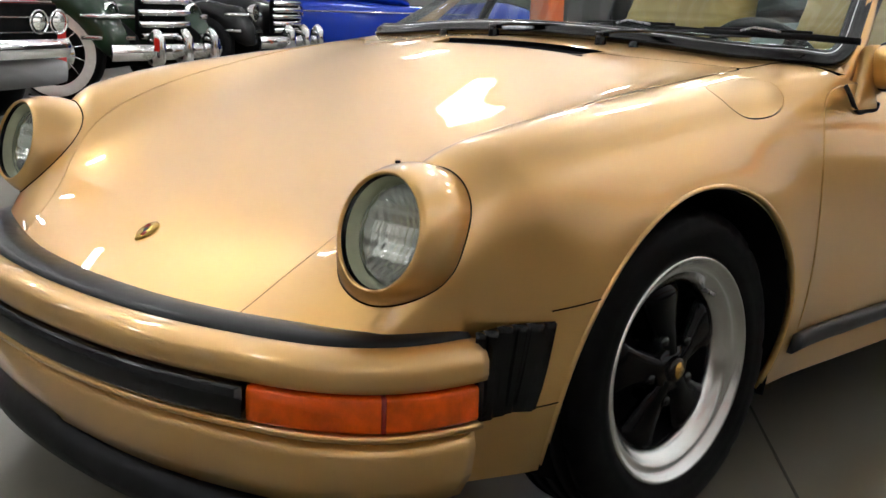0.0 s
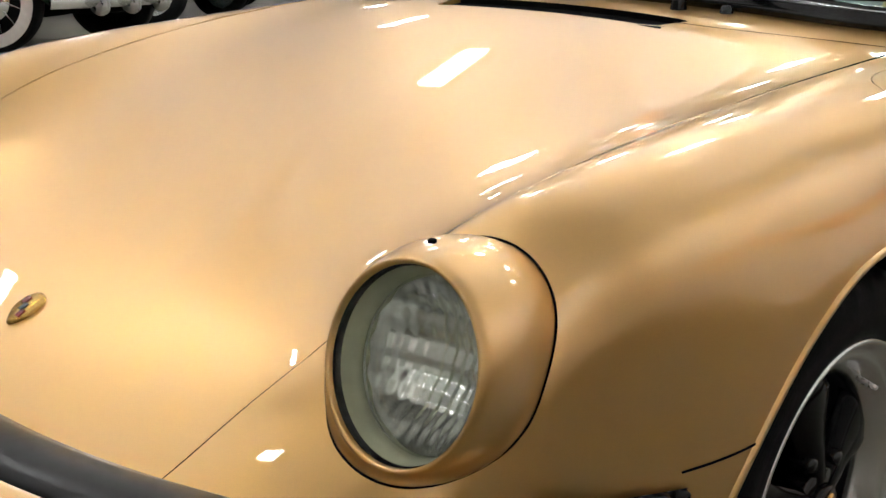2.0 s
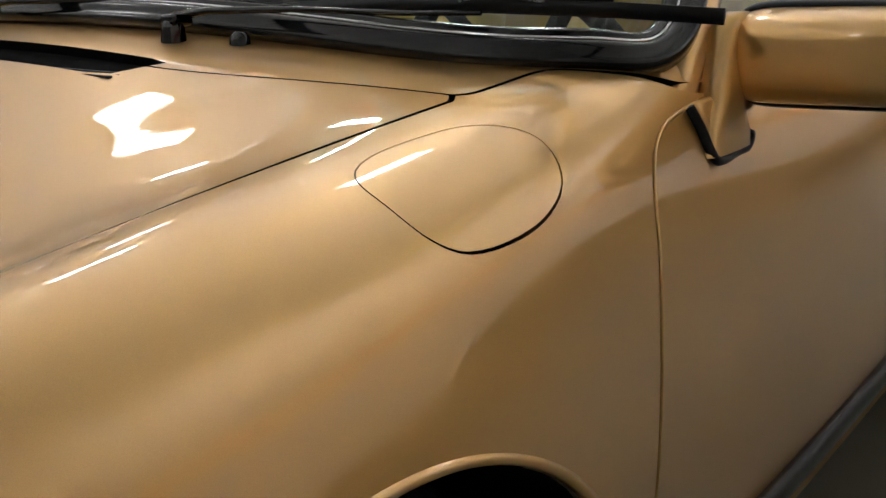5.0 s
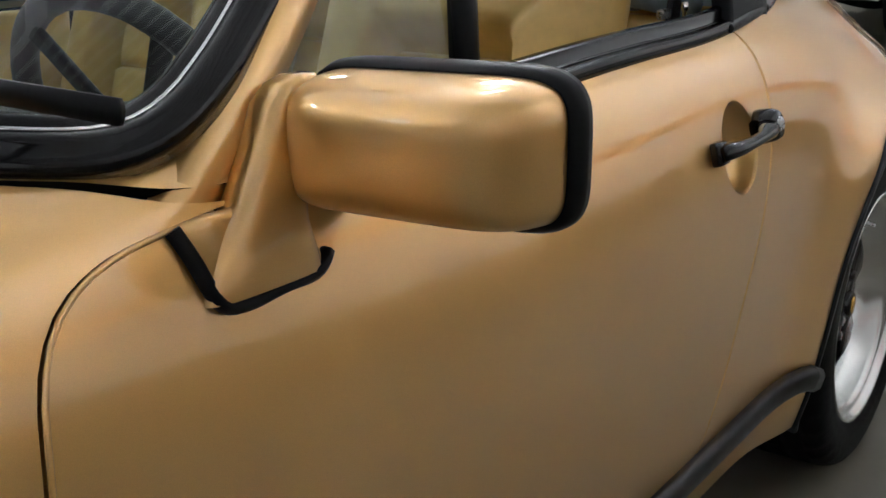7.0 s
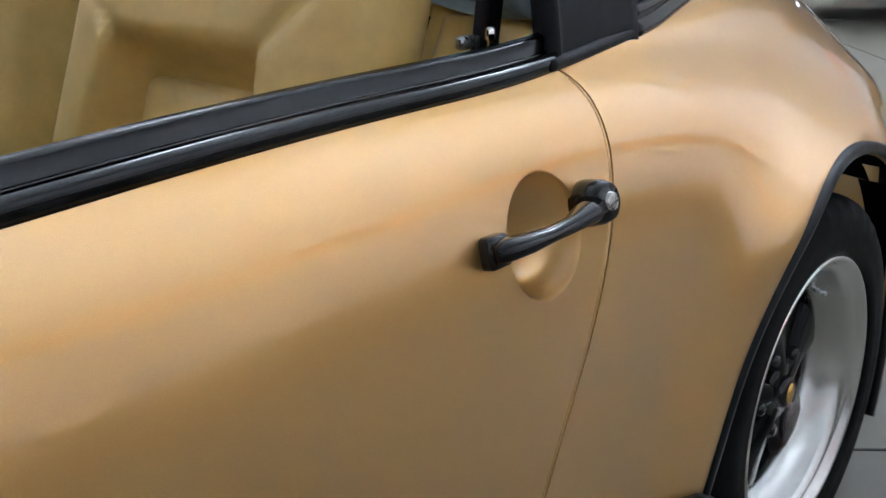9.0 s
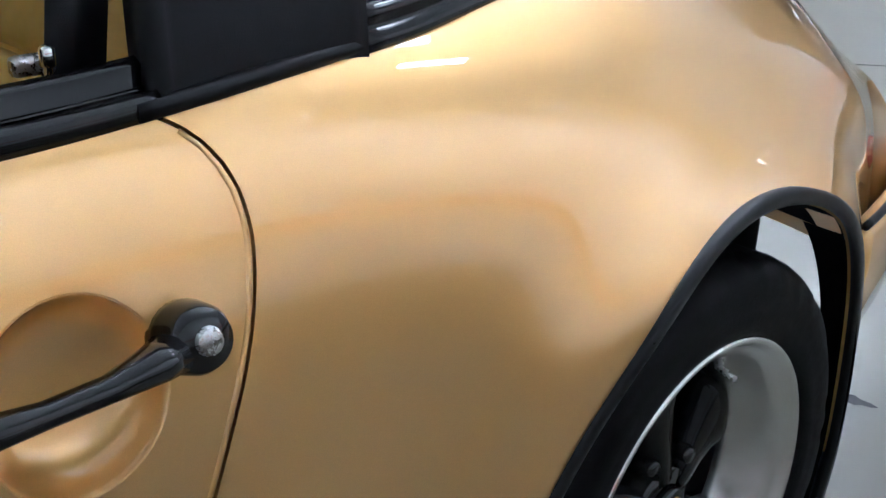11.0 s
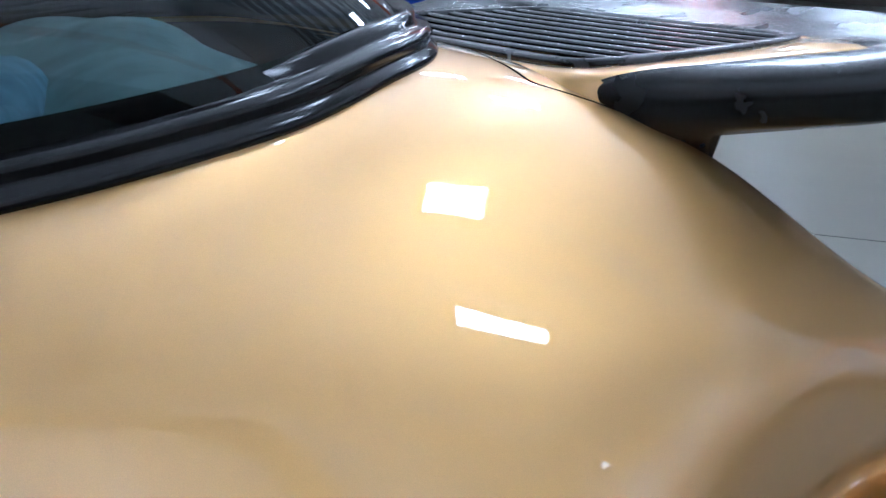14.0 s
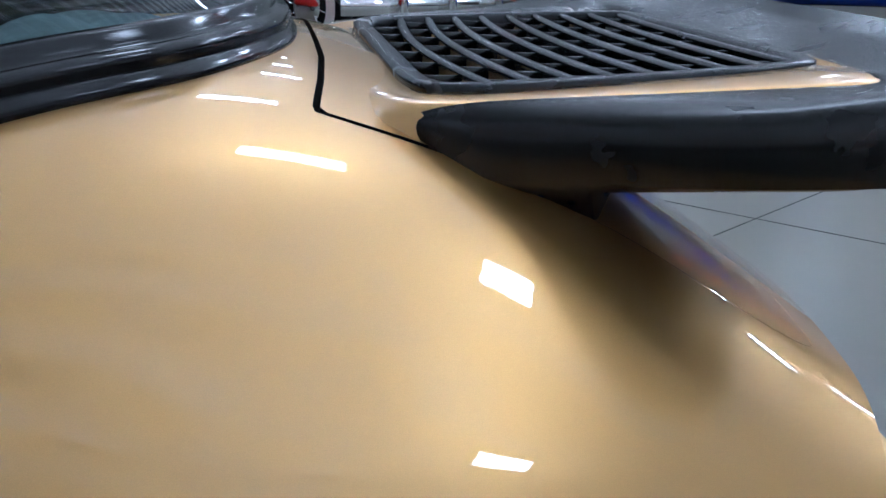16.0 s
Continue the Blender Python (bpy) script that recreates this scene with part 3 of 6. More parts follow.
handles = pair("door_handle", join(bm, b2, b3), GLOSS_BLACK, doors, "black pull-out door handle")
bm = lathe([(0.030, 0.0095), (0.0335, 0.009), (0.0345, 0.0075), (0.034, 0.0)], 20, "z")
moved(bm, Matrix.Translation(base[0]) @ turn)
pair("lock_button", bm, STEEL, handles, "round steel lock button")


# folded metal edge along the door's front and rear shut lines
for pts, dy in ((DOOR[2:40], 0.0045), (DOOR[45:82], -0.0045)):
    path = [p - n * 0.0012 for p, n in on_side([(y + dy, z) for y, z in pts])]
    pair("door_fold", tube(path, 0.0026, 8), GOLD, doors, "rounded gold door edge")
# ---- wheels ----
def build_wheel(dish):
    """A wheel about the x axis, its outer face towards +x, hub centre at the origin."""
    w = empty("wheel")
    o = 0.092
    prof = [(-0.10, 0.19), (-0.105, 0.225), (-0.107, 0.27), (-0.098, 0.298), (-0.085, 0.308)]
    for g in (-0.06, -0.022, 0.018, 0.056):
        prof += [(g - 0.018, 0.3145), (g - 0.006, 0.315), (g - 0.005, 0.307), (g + 0.005, 0.307), (g + 0.006, 0.315)]
    prof += [(0.074, 0.313), (0.084, 0.309), (0.093, 0.302), (0.099, 0.292), (0.103, 0.278), (0.1035, 0.262), (0.102, 0.25), (0.1025, 0.244), (0.099, 0.233), (0.095, 0.226), (0.085, 0.222), (0.07, 0.20)]
    bm = lathe(prof, 120)
    for v in bm.verts:
        r = math.hypot(v.co.y, v.co.z)
        if v.co.x > 0.068 and r > 0.285:
            a = math.degrees(math.atan2(v.co.z, v.co.y)) % 9
            if a < 2.5:
                v.co.y *= (r - 0.006) / r
                v.co.z *= (r - 0.006) / r
    part("tyre", bm, TYRE, w, "black road tyre with ribbed shoulders")
    rim = [(o - 0.004, 0.2265), (o + 0.004, 0.2245), (o + 0.0055, 0.221), (o + 0.003, 0.2165), (o - 0.006, 0.211), (o - 0.010, 0.205), (o - 0.012, 0.199),
           (o - dish * 0.35, 0.194), (o - dish * 0.55, 0.189), (o - dish * 0.8, 0.178), (o - dish, 0.168), (o - dish - 0.012, 0.1655), (o - dish - 0.016, 0.1645)]
    part("rim", lathe(rim, 96), ALLOY, w, "satin polished rim lip")
    part("inner_barrel", lathe([(o - dish - 0.012, 0.166), (o - dish - 0.05, 0.162), (-0.02, 0.150), (-0.02, 0.02)], 40), DARK, w)
    face = o - dish + 0.002
    petals = bmesh.new()
    for k in range(5):
        rows = []
        for r, half, lift in ((0.030, 0.020, 0.012), (0.055, 0.025, 0.010), (0.085, 0.034, 0.004), (0.115, 0.044, 0.001), (0.140, 0.053, 0.000), (0.156, 0.057, -0.002), (0.166, 0.055, -0.008)):
            row = []
            for t in (-1, -0.92, -0.6, 0, 0.6, 0.92, 1):
                edge = -0.022 if abs(t) == 1 else (-0.004 if abs(t) > 0.9 else 0.0)
                row.append((face + lift + edge + 0.006 * (1 - t * t), half * t, r + (0.0 if r < 0.15 else -0.012 * t * t)))
            rows.append(row)
        b = grid_mesh(rows)
        moved(b, pose(0, 0, 0, 72 * k + 8))
        petals = join(petals, b)
    bmesh.ops.recalc_face_normals(petals, faces=petals.faces)
    part("spokes", petals, WHEEL_BLACK, w, "five gloss black forged petals")
    part("hub", lathe([(face - 0.05, 0.050), (face + 0.008, 0.048), (face + 0.015, 0.044), (face + 0.016, 0.0)], 32), GLOSS_BLACK, w)
    part("hub_cap", lathe([(face + 0.012, 0.0265), (face + 0.024, 0.0255), (face + 0.028, 0.022), (face + 0.0285, 0.0)], 28), GLOSS_BLACK, w)
    crest = lathe([(face + 0.0285, 0.0125), (face + 0.0305, 0.012), (face + 0.031, 0.0)], 18)
    for v in crest.verts:
        v.co.z *= 1.35
    part("cap_badge", crest, BRASS, w, "small gilded shield on the cap")
    for k in range(5):
        a = radians(72 * k + 44)
        nut = lathe([(0.0, 0.0125), (face + 0.010, 0.0125), (face + 0.016, 0.009), (face + 0.016, 0.0)], 6)
        part("lug_nut", moved(nut, pose(0, 0.065 * math.cos(a), 0.065 * math.sin(a))), GLOSS_BLACK, w)
    valve = tube([(face - 0.01, 0.104, 0.144), (face + 0.012, 0.100, 0.139), (face + 0.03, 0.098, 0.136)], [0.004, 0.0045, 0.0035], 8)
    part("valve_stem", valve, STEEL, w)
    return w


def set_wheel(w, m):
    w.parent = car
    w.matrix_basis = m


front = build_wheel(0.034)
rear = build_wheel(0.060)
for side in (1, -1):
    turn = 0 if side > 0 else 180
    wf = front if side > 0 else copy_thing(front, Matrix.Identity(4))
    wr = rear if side > 0 else copy_thing(rear, Matrix.Identity(4))
    set_wheel(wf, pose(0.666 * side, FRONT_AXLE, AXLE_Z, 0, 0, turn))
    set_wheel(wr, pose(0.704 * side, REAR_AXLE, AXLE_Z, 0, 0, turn))

# wheel housings, open below
for a, top in ((ARCH_F, 0.0), (ARCH_R, 0.0)):
    rows = []
    first, last = (-8, 188) if a is ARCH_F else (58, 188)
    for k in range(29):
        t = radians(first + (last - first) * k / 28)
        y, z = a[0] + (a[2] - 0.003) * math.cos(t), a[1] + (a[2] - 0.003) * math.sin(t)
        x = side_at(y, z)[0].x - 0.012 if z > 0.24 else 0.72
        rows.append([(x, y, z), (x - 0.12, y, z + 0.004), (0.42, y, z + 0.004), (0.42, a[0] + 0.1 * math.cos(t), a[1] + 0.1 * math.sin(t))])
    bm = grid_mesh(rows)
    pair("wheel_housing", bm, DARK, car)

# rolled arch edges: body colour in front, black moulding behind
for a, name, mat, span, sec, lift in (
    (ARCH_F, "arch_edge", GOLD, (-16, 196), [(0.0, 0.004), (0.006, 0.003), (0.007, -0.010), (0.0, -0.012), (-0.004, -0.004)], 0.0),
    (ARCH_R, "arch_moulding", RUBBER_GREY, (-26, 198), [(-0.004, 0.002), (0.001, 0.0045), (0.010, 0.005), (0.014, 0.001), (0.013, -0.014), (0.006, -0.018), (-0.003, -0.006)], 0.0)):
    path, ups = [], []
    for k in range(73):
        t = radians(span[0] + (span[1] - span[0]) * k / 72)
        y, z = a[0] + a[2] * math.cos(t), a[1] + a[2] * math.sin(t)
        q, m = side_at(y, max(z, 0.205))
        path.append(Vector((q.x, y, z)))
        ups.append(Vector((m.x, 0, 0)).normalized())
    bm = sweep(path, [(s, t) for s, t in sec], ups)
    centre = Vector((0.78, a[0], a[1]))
    pair(name, bm, mat, car, "black rubber wheel arch moulding" if mat is RUBBER_GREY else "")

# under the car
bm = box(1.30, 1.30, 0.03, (0, 1.10, 0.235), 0.01)
b2 = box(0.9, 0.8, 0.04, (0, -0.25, 0.27), 0.01)
b3 = box(0.8, 0.62, 0.10, (0, 2.20, 0.27), 0.02)
part("underbody", join(bm, b2, b3), DARK, car)

# sill: black strip over a gold rocker
pts = [(0.40, 0.296), (0.6, 0.297), (1.0, 0.300), (1.4, 0.305), (1.62, 0.309), (1.74, 0.318), (1.80, 0.318), (1.835, 0.305)]
cv = curve_through(pts, 50)
path, ups = [], []
for y, z in cv:
    q, m = side_at(y, z)
    path.append(q + m * 0.002)
    ups.append(m)
bm = sweep(path, [(-0.022, -0.004), (-0.021, 0.010), (-0.012, 0.017), (0.010, 0.018), (0.020, 0.010), (0.022, -0.004)], ups)
pair("sill_moulding", bm, RUBBER_GREY, car, "black ribbed rubber sill strip")

# dark wheel houses inside the arches
for (cy, cz, r), a0, a1 in ((ARCH_F, -20, 200), (ARCH_R, 47, 205)):
    rows = [[(x, cy + (r + o) * math.cos(radians(a)), cz + (r + o) * math.sin(radians(a))) for a in np.linspace(a0, a1, 40)] for x, o in ((0.40, 0.012), (0.68, 0.010), (0.755, 0.003))]
    bm = grid_mesh(rows)
    back_wall = bmesh.new()
    back_wall.faces.new([back_wall.verts.new((0.40, cy + (r + 0.012) * math.cos(radians(a)), cz + (r + 0.012) * math.sin(radians(a)))) for a in range(-35, 216, 6)])
    pair("wheel_house", join(bm, back_wall), DARK, car)
flange = [[(x, ARCH_R[0] + (ARCH_R[2] + o) * math.cos(radians(a)), ARCH_R[1] + (ARCH_R[2] + o) * math.sin(radians(a))) for a in np.linspace(-24, 47, 18)] for x, o in ((0.735, 0.004), (0.789, 0.002))]
pair("arch_flange", grid_mesh(flange), DARK, car)


# ---- headlamps ----
def axis_frame(at, axis):
    """A frame whose z points along the axis, x to the car's left."""
    z = axis.normalized()
    x = Vector((1, 0, 0)) - z * z.x
    x.normalize()
    y = z.cross(x)
    m = Matrix((x, y, z)).transposed().to_4x4()
    m.translation = at
    return m


lamp = empty("headlamp")
lamp.parent = car
frame_l = axis_frame(HEAD_AT, HEAD_AXIS)
back = frame_l.inverted()
# where the wing ends round the lamp, as (angle, place) in the lamp's own frame
edge = []
used = {}
for face in whole.faces:
    for i, j in zip(face, face[1:] + face[:1]):
        used[(i, j)] = used.get((i, j), 0) + 1
for i, j in used:
    if (j, i) not in used:
        p = Vector(skin(whole.q[i:i + 1, 0], whole.q[i:i + 1, 1])[0])
        w = back @ p
        if math.hypot(w.x, w.y) < 0.135 and abs(w.z) < 0.2 and p.y < -0.45:
            edge.append((math.atan2(w.y, w.x), w.x, w.y, w.z))
edge = np.array(sorted(edge))
ang = np.r_[edge[:, 0] - 2 * math.pi, edge[:, 0], edge[:, 0] + 2 * math.pi]
rows = []
for k in range(90):
    a = 2 * math.pi * k / 90 - math.pi
    e = Vector([float(np.interp(a, ang, np.tile(edge[:, c], 3))) for c in (1, 2, 3)])
    out = Vector((math.cos(a), math.sin(a), 0))
    e -= out * 0.0012
    r1 = math.hypot(e.x, e.y)
    # gently crowned from the wing's edge to the rim
    chord = Vector((0.0962 - r1, 0.027 - e.z))
    crown = Vector((chord.y, -chord.x)) * 0.09
    row = [e + Vector((0, 0, -0.012)), e]
    for t in (0.08, 0.17, 0.27, 0.38, 0.5, 0.62, 0.73, 0.83, 0.91, 0.96):
        r, z = Vector((r1, e.z)) + chord * t + crown * 4 * t * (1 - t)
        row.append(Vector((out.x * r, out.y * r, z)))
    row += [Vector((out.x * r, out.y * r, z)) for z, r in ((0.0300, 0.0938), (0.0315, 0.0912), (0.0290, 0.0888), (0.0200, 0.0878))]
    rows.append(row)
bm = grid_mesh(rows, closed_v=True)
bmesh.ops.recalc_face_normals(bm, faces=bm.faces)
gasket = [Vector(row[1]) + Vector((row[1].x, row[1].y, 0)).normalized() * 0.0008 for row in rows]
part("bezel_gasket", tube(gasket + [gasket[0]], 0.0016, 6), DARK, lamp, "black rubber bezel gasket")
part("bezel", bm, GOLD, lamp, "gold headlamp bezel")
part("seal_ring", moved(lathe([(0.028, 0.0960), (0.0245, 0.0935), (0.020, 0.0925), (0.016, 0.0930)], 64, "z"), Matrix.Diagonal((0.94, 0.94, 1, 1))), GLOSS_BLACK, lamp)
part("bucket", moved(lathe([(0.020, 0.0932), (-0.002, 0.0925), (-0.008, 0.0900), (-0.010, 0.0875), (-0.016, 0.0855)], 64, "z"), Matrix.Diagonal((0.94, 0.94, 1, 1))), CREAM, lamp, "pale cream lamp bucket")
dome = [(-0.014, 0.0873), (-0.008, 0.0870)] + [(-0.008 + 0.020 * math.cos(radians(a)), 0.0865 * math.sin(radians(a))) for a in range(84, -1, -7)]
glass_part = part("lens", moved(lathe(dome, 56, "z"), Matrix.Diagonal((0.94, 0.94, 1, 1))), LENS_GLASS, lamp, "fluted clear headlamp glass")
glass_part.visible_shadow = False
rows = []
for r in np.r_[np.linspace(0.0004, 0.083, 30), 0.087]:
    rows.append([])
    for k in range(180):
        a = 2 * math.pi * k / 180
        x, y = r * math.cos(a), r * math.sin(a)
        flute = 0.0016 * (0.5 - 0.5 * math.cos(2 * math.pi * x / 0.0125)) * smoothstep(0.087, 0.080, r) + 0.0012 * math.cos(2 * math.pi * y / 0.031)
        rows[-1].append((x, y, -0.055 + 0.042 * (r / 0.087) ** 2 + float(flute)))
bm = grid_mesh(rows, closed_u=True)
bmesh.ops.recalc_face_normals(bm, faces=bm.faces)
part("reflector", moved(bm, Matrix.Diagonal((0.94, 0.94, 1, 1))), REFLECTOR, lamp, "silvered fluted reflector bowl")
screw = moved(lathe([(-0.002, 0.0042), (0.0008, 0.0042), (0.0014, 0.003), (0.0014, 0.0)], 14, "z"), pose(-0.008, 0.1105, 0.012, -72))
part("bezel_screw", screw, DARK, lamp)
lamp.matrix_basis = axis_frame(HEAD_AT, HEAD_AXIS)
right_lamp = copy_thing(lamp, axis_frame(Vector((-HEAD_AT.x, HEAD_AT.y, HEAD_AT.z)), Vector((-HEAD_AXIS.x, HEAD_AXIS.y, HEAD_AXIS.z))))
for o in right_lamp.children:
    if o.name.startswith("bezel") and "screw" not in o.name:
        o.data = o.data.copy()
        o.data.transform(Matrix.Diagonal((-1, 1, 1, 1)))
        o.data.flip_normals()
# ---- front bumper ----
half = curve_through([(0.0, -0.925), (0.2, -0.914), (0.4, -0.876), (0.54, -0.826), (0.64, -0.773), (0.705, -0.705), (0.738, -0.63), (0.752, -0.548)], 46)


def along_bumper(a, b, count=None):
    """Plan points and outward directions of the bumper between shares a and b of its left half."""
    k = np.linspace(a, b, count or max(3, int(60 * abs(b - a))))
    idx = np.linspace(-1, 1, 2 * len(half) - 1)
    full = np.r_[half[::-1] * [-1, 1], half[1:]]
    pts = np.stack([np.interp(k, idx, full[:, 0]), np.interp(k, idx, full[:, 1])], -1)
    d = np.stack([np.interp(k + 0.02, idx, full[:, 0]) - np.interp(k - 0.02, idx, full[:, 0]), np.interp(k + 0.02, idx, full[:, 1]) - np.interp(k - 0.02, idx, full[:, 1])], -1)
    n = np.stack([d[:, 1], -d[:, 0]], -1)
    return pts, n / np.linalg.norm(n, axis=1, keepdims=True)


def bumper_piece(name, section, a, b, mat, label="", count=None, closed=True, parent=None):
    pts, out = along_bumper(a, b, count)
    rows = [[(p[0] + n[0] * o, p[1] + n[1] * o, z) for o, z in section] for p, n in zip(pts, out)]
    bm = grid_mesh(rows, closed_u=closed)
    if closed:
        bm.verts.ensure_lookup_table()
        k = len(section)
        bm.faces.new(bm.verts[:k])
        bm.faces.new(bm.verts[-k:])
    bmesh.ops.recalc_face_normals(bm, faces=bm.faces)
    return part(name, bm, mat, parent or car, label)


beam = bumper_piece("front_bumper", [(-0.030, 0.474), (-0.020, 0.4765), (0.000, 0.472), (0.014, 0.462), (0.020, 0.450), (0.021, 0.428), (0.017, 0.417), (0.008, 0.412), (-0.016, 0.412), (-0.016, 0.350), (0.006, 0.348), (0.013, 0.345), (0.013, 0.337), (0.004, 0.332), (-0.06, 0.330), (-0.06, 0.470)], -1, 1, GOLD, "gold impact bumper", 110)
bumper_piece("top_strip", [(-0.125, 0.455), (-0.115, 0.476), (-0.095, 0.486), (-0.065, 0.489), (-0.040, 0.485), (-0.026, 0.476), (-0.026, 0.468), (-0.06, 0.45)], -1.0, 1.0, RUBBER_GREY, "black rubber strip on top of the bumper", 110, parent=beam)
bumper_piece("front_rub_strip", [(-0.012, 0.411), (0.016, 0.409), (0.024, 0.402), (0.026, 0.385), (0.024, 0.362), (0.016, 0.353), (-0.012, 0.350)], -0.585, 0.585, SEAL, "black rubber rub strip", 70, parent=beam)
for s in (1, -1):
    a, b = (0.592, 0.985) if s > 0 else (-0.985, -0.592)
    ind = bumper_piece("indicator", [(-0.012, 0.409), (0.012, 0.4085), (0.0155, 0.402), (0.0155, 0.358), (0.012, 0.3525), (-0.012, 0.3515)], a, b, AMBER, "amber indicator lens", 30, parent=beam)
    mid = (a + b) / 2 + 0.03 * s
    bumper_piece("lens_divider", [(-0.012, 0.409), (0.0162, 0.4085), (0.0165, 0.353), (-0.012, 0.3522)], mid - 0.004, mid + 0.004, RED_ENAMEL, "", 3, parent=ind)
bumper_piece("front_valance", [(-0.012, 0.334), (-0.004, 0.30), (-0.012, 0.25), (-0.04, 0.205), (-0.085, 0.185), (-0.10, 0.195), (-0.06, 0.235), (-0.04, 0.30)], -1, 1, GOLD, "gold front valance", 90)
bumper_piece("chin_spoiler", [(-0.075, 0.197), (-0.050, 0.19), (-0.028, 0.15), (-0.026, 0.135), (-0.040, 0.130), (-0.10, 0.17)], -0.99, 0.99, RUBBER, "black rubber chin lip", 80)

# valance and lower wing behind the bumper end, with the pleated bellows
for s in (1, -1):
    rows = []
    for k in range(34):
        y = -0.556 + 0.150 * k / 33
        rib = 0.012 + 0.009 * math.sin(k * 1.0 + 0.8 * math.sin(k * 0.31))
        if k in (0, 33):
            rib = 0.004
        col = []
        for z in (0.338, 0.345, 0.38, 0.42, 0.455, 0.478, 0.488, 0.490):
            q, m = side_at(y, z)
            taper = 0.004 if z in (0.338, 0.490) else rib
            x = max(q.x, 0.742) + taper
            yy = y + (0.030 * (0.49 - z) / 0.15) * -1 * (k / 33)
            col.append((x * s, yy, z))
        rows.append(col)
    bm = grid_mesh(rows)
    bmesh.ops.recalc_face_normals(bm, faces=bm.faces)
    part("bumper_bellows", bm, SEAL, car, "pleated black rubber bellows")
# seams of the wing behind the bellows
for pts in ([(-0.41, 0.506), (-0.37, 0.511), (-0.314, 0.518)], [(-0.47, 0.333), (-0.42, 0.338), (-0.37, 0.344)]):
    path = [p + n * 0.0006 for p, n in on_side(curve_through(pts, 10))]
    pair("wing_seam", tube(path, 0.0013, 6), DARK, car)

# badge on the bonnet
q, m = top_at(0.0005, -0.70)
ring = []
for k in range(40):
    a = 2 * math.pi * k / 40
    x, y = 0.021 * math.sin(a), 0.029 * math.cos(a)
    if y < 0:
        x *= 1 - 0.55 * (abs(y) / 0.029) ** 2.2
    else:
        x *= 1 + 0.18 * (y / 0.029)
    ring.append((x, y))
fr = axis_frame(q, m)
up = fr.to_3x3() @ Vector((0, 1, 0))
low = [Vector((x, y, -0.004)) for x, y in ring]
high = [Vector((x * 0.97, y * 0.97, 0.0035)) for x, y in ring]
top_ring = [Vector((x * 0.85, y * 0.85, 0.0055)) for x, y in ring]
bm = grid_mesh([low, high, top_ring], closed_u=True)
bm.verts.ensure_lookup_table()
bm.faces.new(bm.verts[-40:])
bmesh.ops.recalc_face_normals(bm, faces=bm.faces)
badge = part("bonnet_badge", moved(bm, fr), BRASS, car, "small gilded shield badge")
for x, y, mat in ((-0.008, 0.010, RED_ENAMEL), (0.008, -0.010, RED_ENAMEL), (0.0, 0.0, GLOSS_BLACK)):
    part("enamel_field", moved(box(0.010, 0.012, 0.002, (x, y, 0.006), 0.0008), fr), mat, badge)

# air intake slot in the rear of the bonnet
bm = box(0.53, 0.050, 0.03, (0.0, 0, 0), 0.004)
q, m = top_at(0.06, 0.232)
part("intake_tray", moved(box(0.62, 0.085, 0.012, bevel=0.003), Matrix.Translation((0.0, 0.232, q.z - 0.030))), DARK, car)
slats = bmesh.new()
for k in range(3):
    slats = join(slats, box(0.56, 0.005, 0.012, (0.02, 0.216 + 0.012 * k, q.z - 0.017), 0.001))
part("intake_grille", slats, BLACK_VINYL, car, "black air intake grille")

# ---- windscreen ----
BASE = [(x, y) for x, y in curve_through(SCREEN_LINE[:-1], 26)]
top_curve = curve_through([(0.0, 0.905, 1.285), (0.25, 0.912, 1.280), (0.42, 0.928, 1.268), (0.52, 0.95, 1.245), (0.553, 0.975, 1.20), (0.60, 0.93, 1.12), (0.655, 0.80, 1.03), (0.70, 0.66, 0.935)], 26)


def screen_rows(inset=0.0, steps=12):
    rows = []
    for (x, y), t in zip(BASE, top_curve):
        q, m = top_at(max(x, 0.001), y)
        b = Vector((x, y, q.z + 0.008))
        t = Vector(t)
        row = []
        for k in range(steps + 1):
            s = inset + (1 - 2 * inset) * k / steps
            p = b.lerp(t, s)
            p += Vector((0, -0.045, 0.03)) * math.sin(math.pi * s) * (1 - (x / 0.75) ** 2)
            row.append(p)
        rows.append(row)
    return rows


rows = screen_rows()
left = [r for r in rows]
full = [[Vector((-p.x, p.y, p.z)) for p in r] for r in rows[::-1]] + rows[1:]
bm = grid_mesh(full)
bmesh.ops.remove_doubles(bm, verts=bm.verts, dist=1e-5)
bmesh.ops.recalc_face_normals(bm, faces=bm.faces)
screen = part("windscreen", bm, GLASS, car, "lightly tinted windscreen glass")
screen.visible_shadow = False
bottom = [r[0] for r in rows]
side = [Vector(p) for p in top_curve[::-1]]
loop = bottom + side[1:]
loop = [Vector(p) for p in curve_through([tuple(p) for p in loop[::2]] + [tuple(loop[-1])] * (len(loop) % 2 == 0), 110)]
loop = loop + [Vector((-p.x, p.y, p.z)) for p in loop[::-1][1:-1]]
ups = [Vector((p.x * 0.9, -0.75, 0.75)).normalized() for p in loop]
loop = [p + u * 0.013 * min(max((p.z - 0.875) / 0.05, 0.0), 1.0) for p, u in zip(loop, ups)]
bm = sweep(loop, [(-0.026, -0.010), (-0.024, 0.004), (-0.016, 0.009), (-0.010, 0.005), (-0.006, 0.011), (0.003, 0.013), (0.008, 0.007), (0.013, 0.010), (0.019, 0.007), (0.021, -0.010)], ups, closed=True)
part("screen_seal", bm, SEAL, screen, "glossy black rubber windscreen seal")
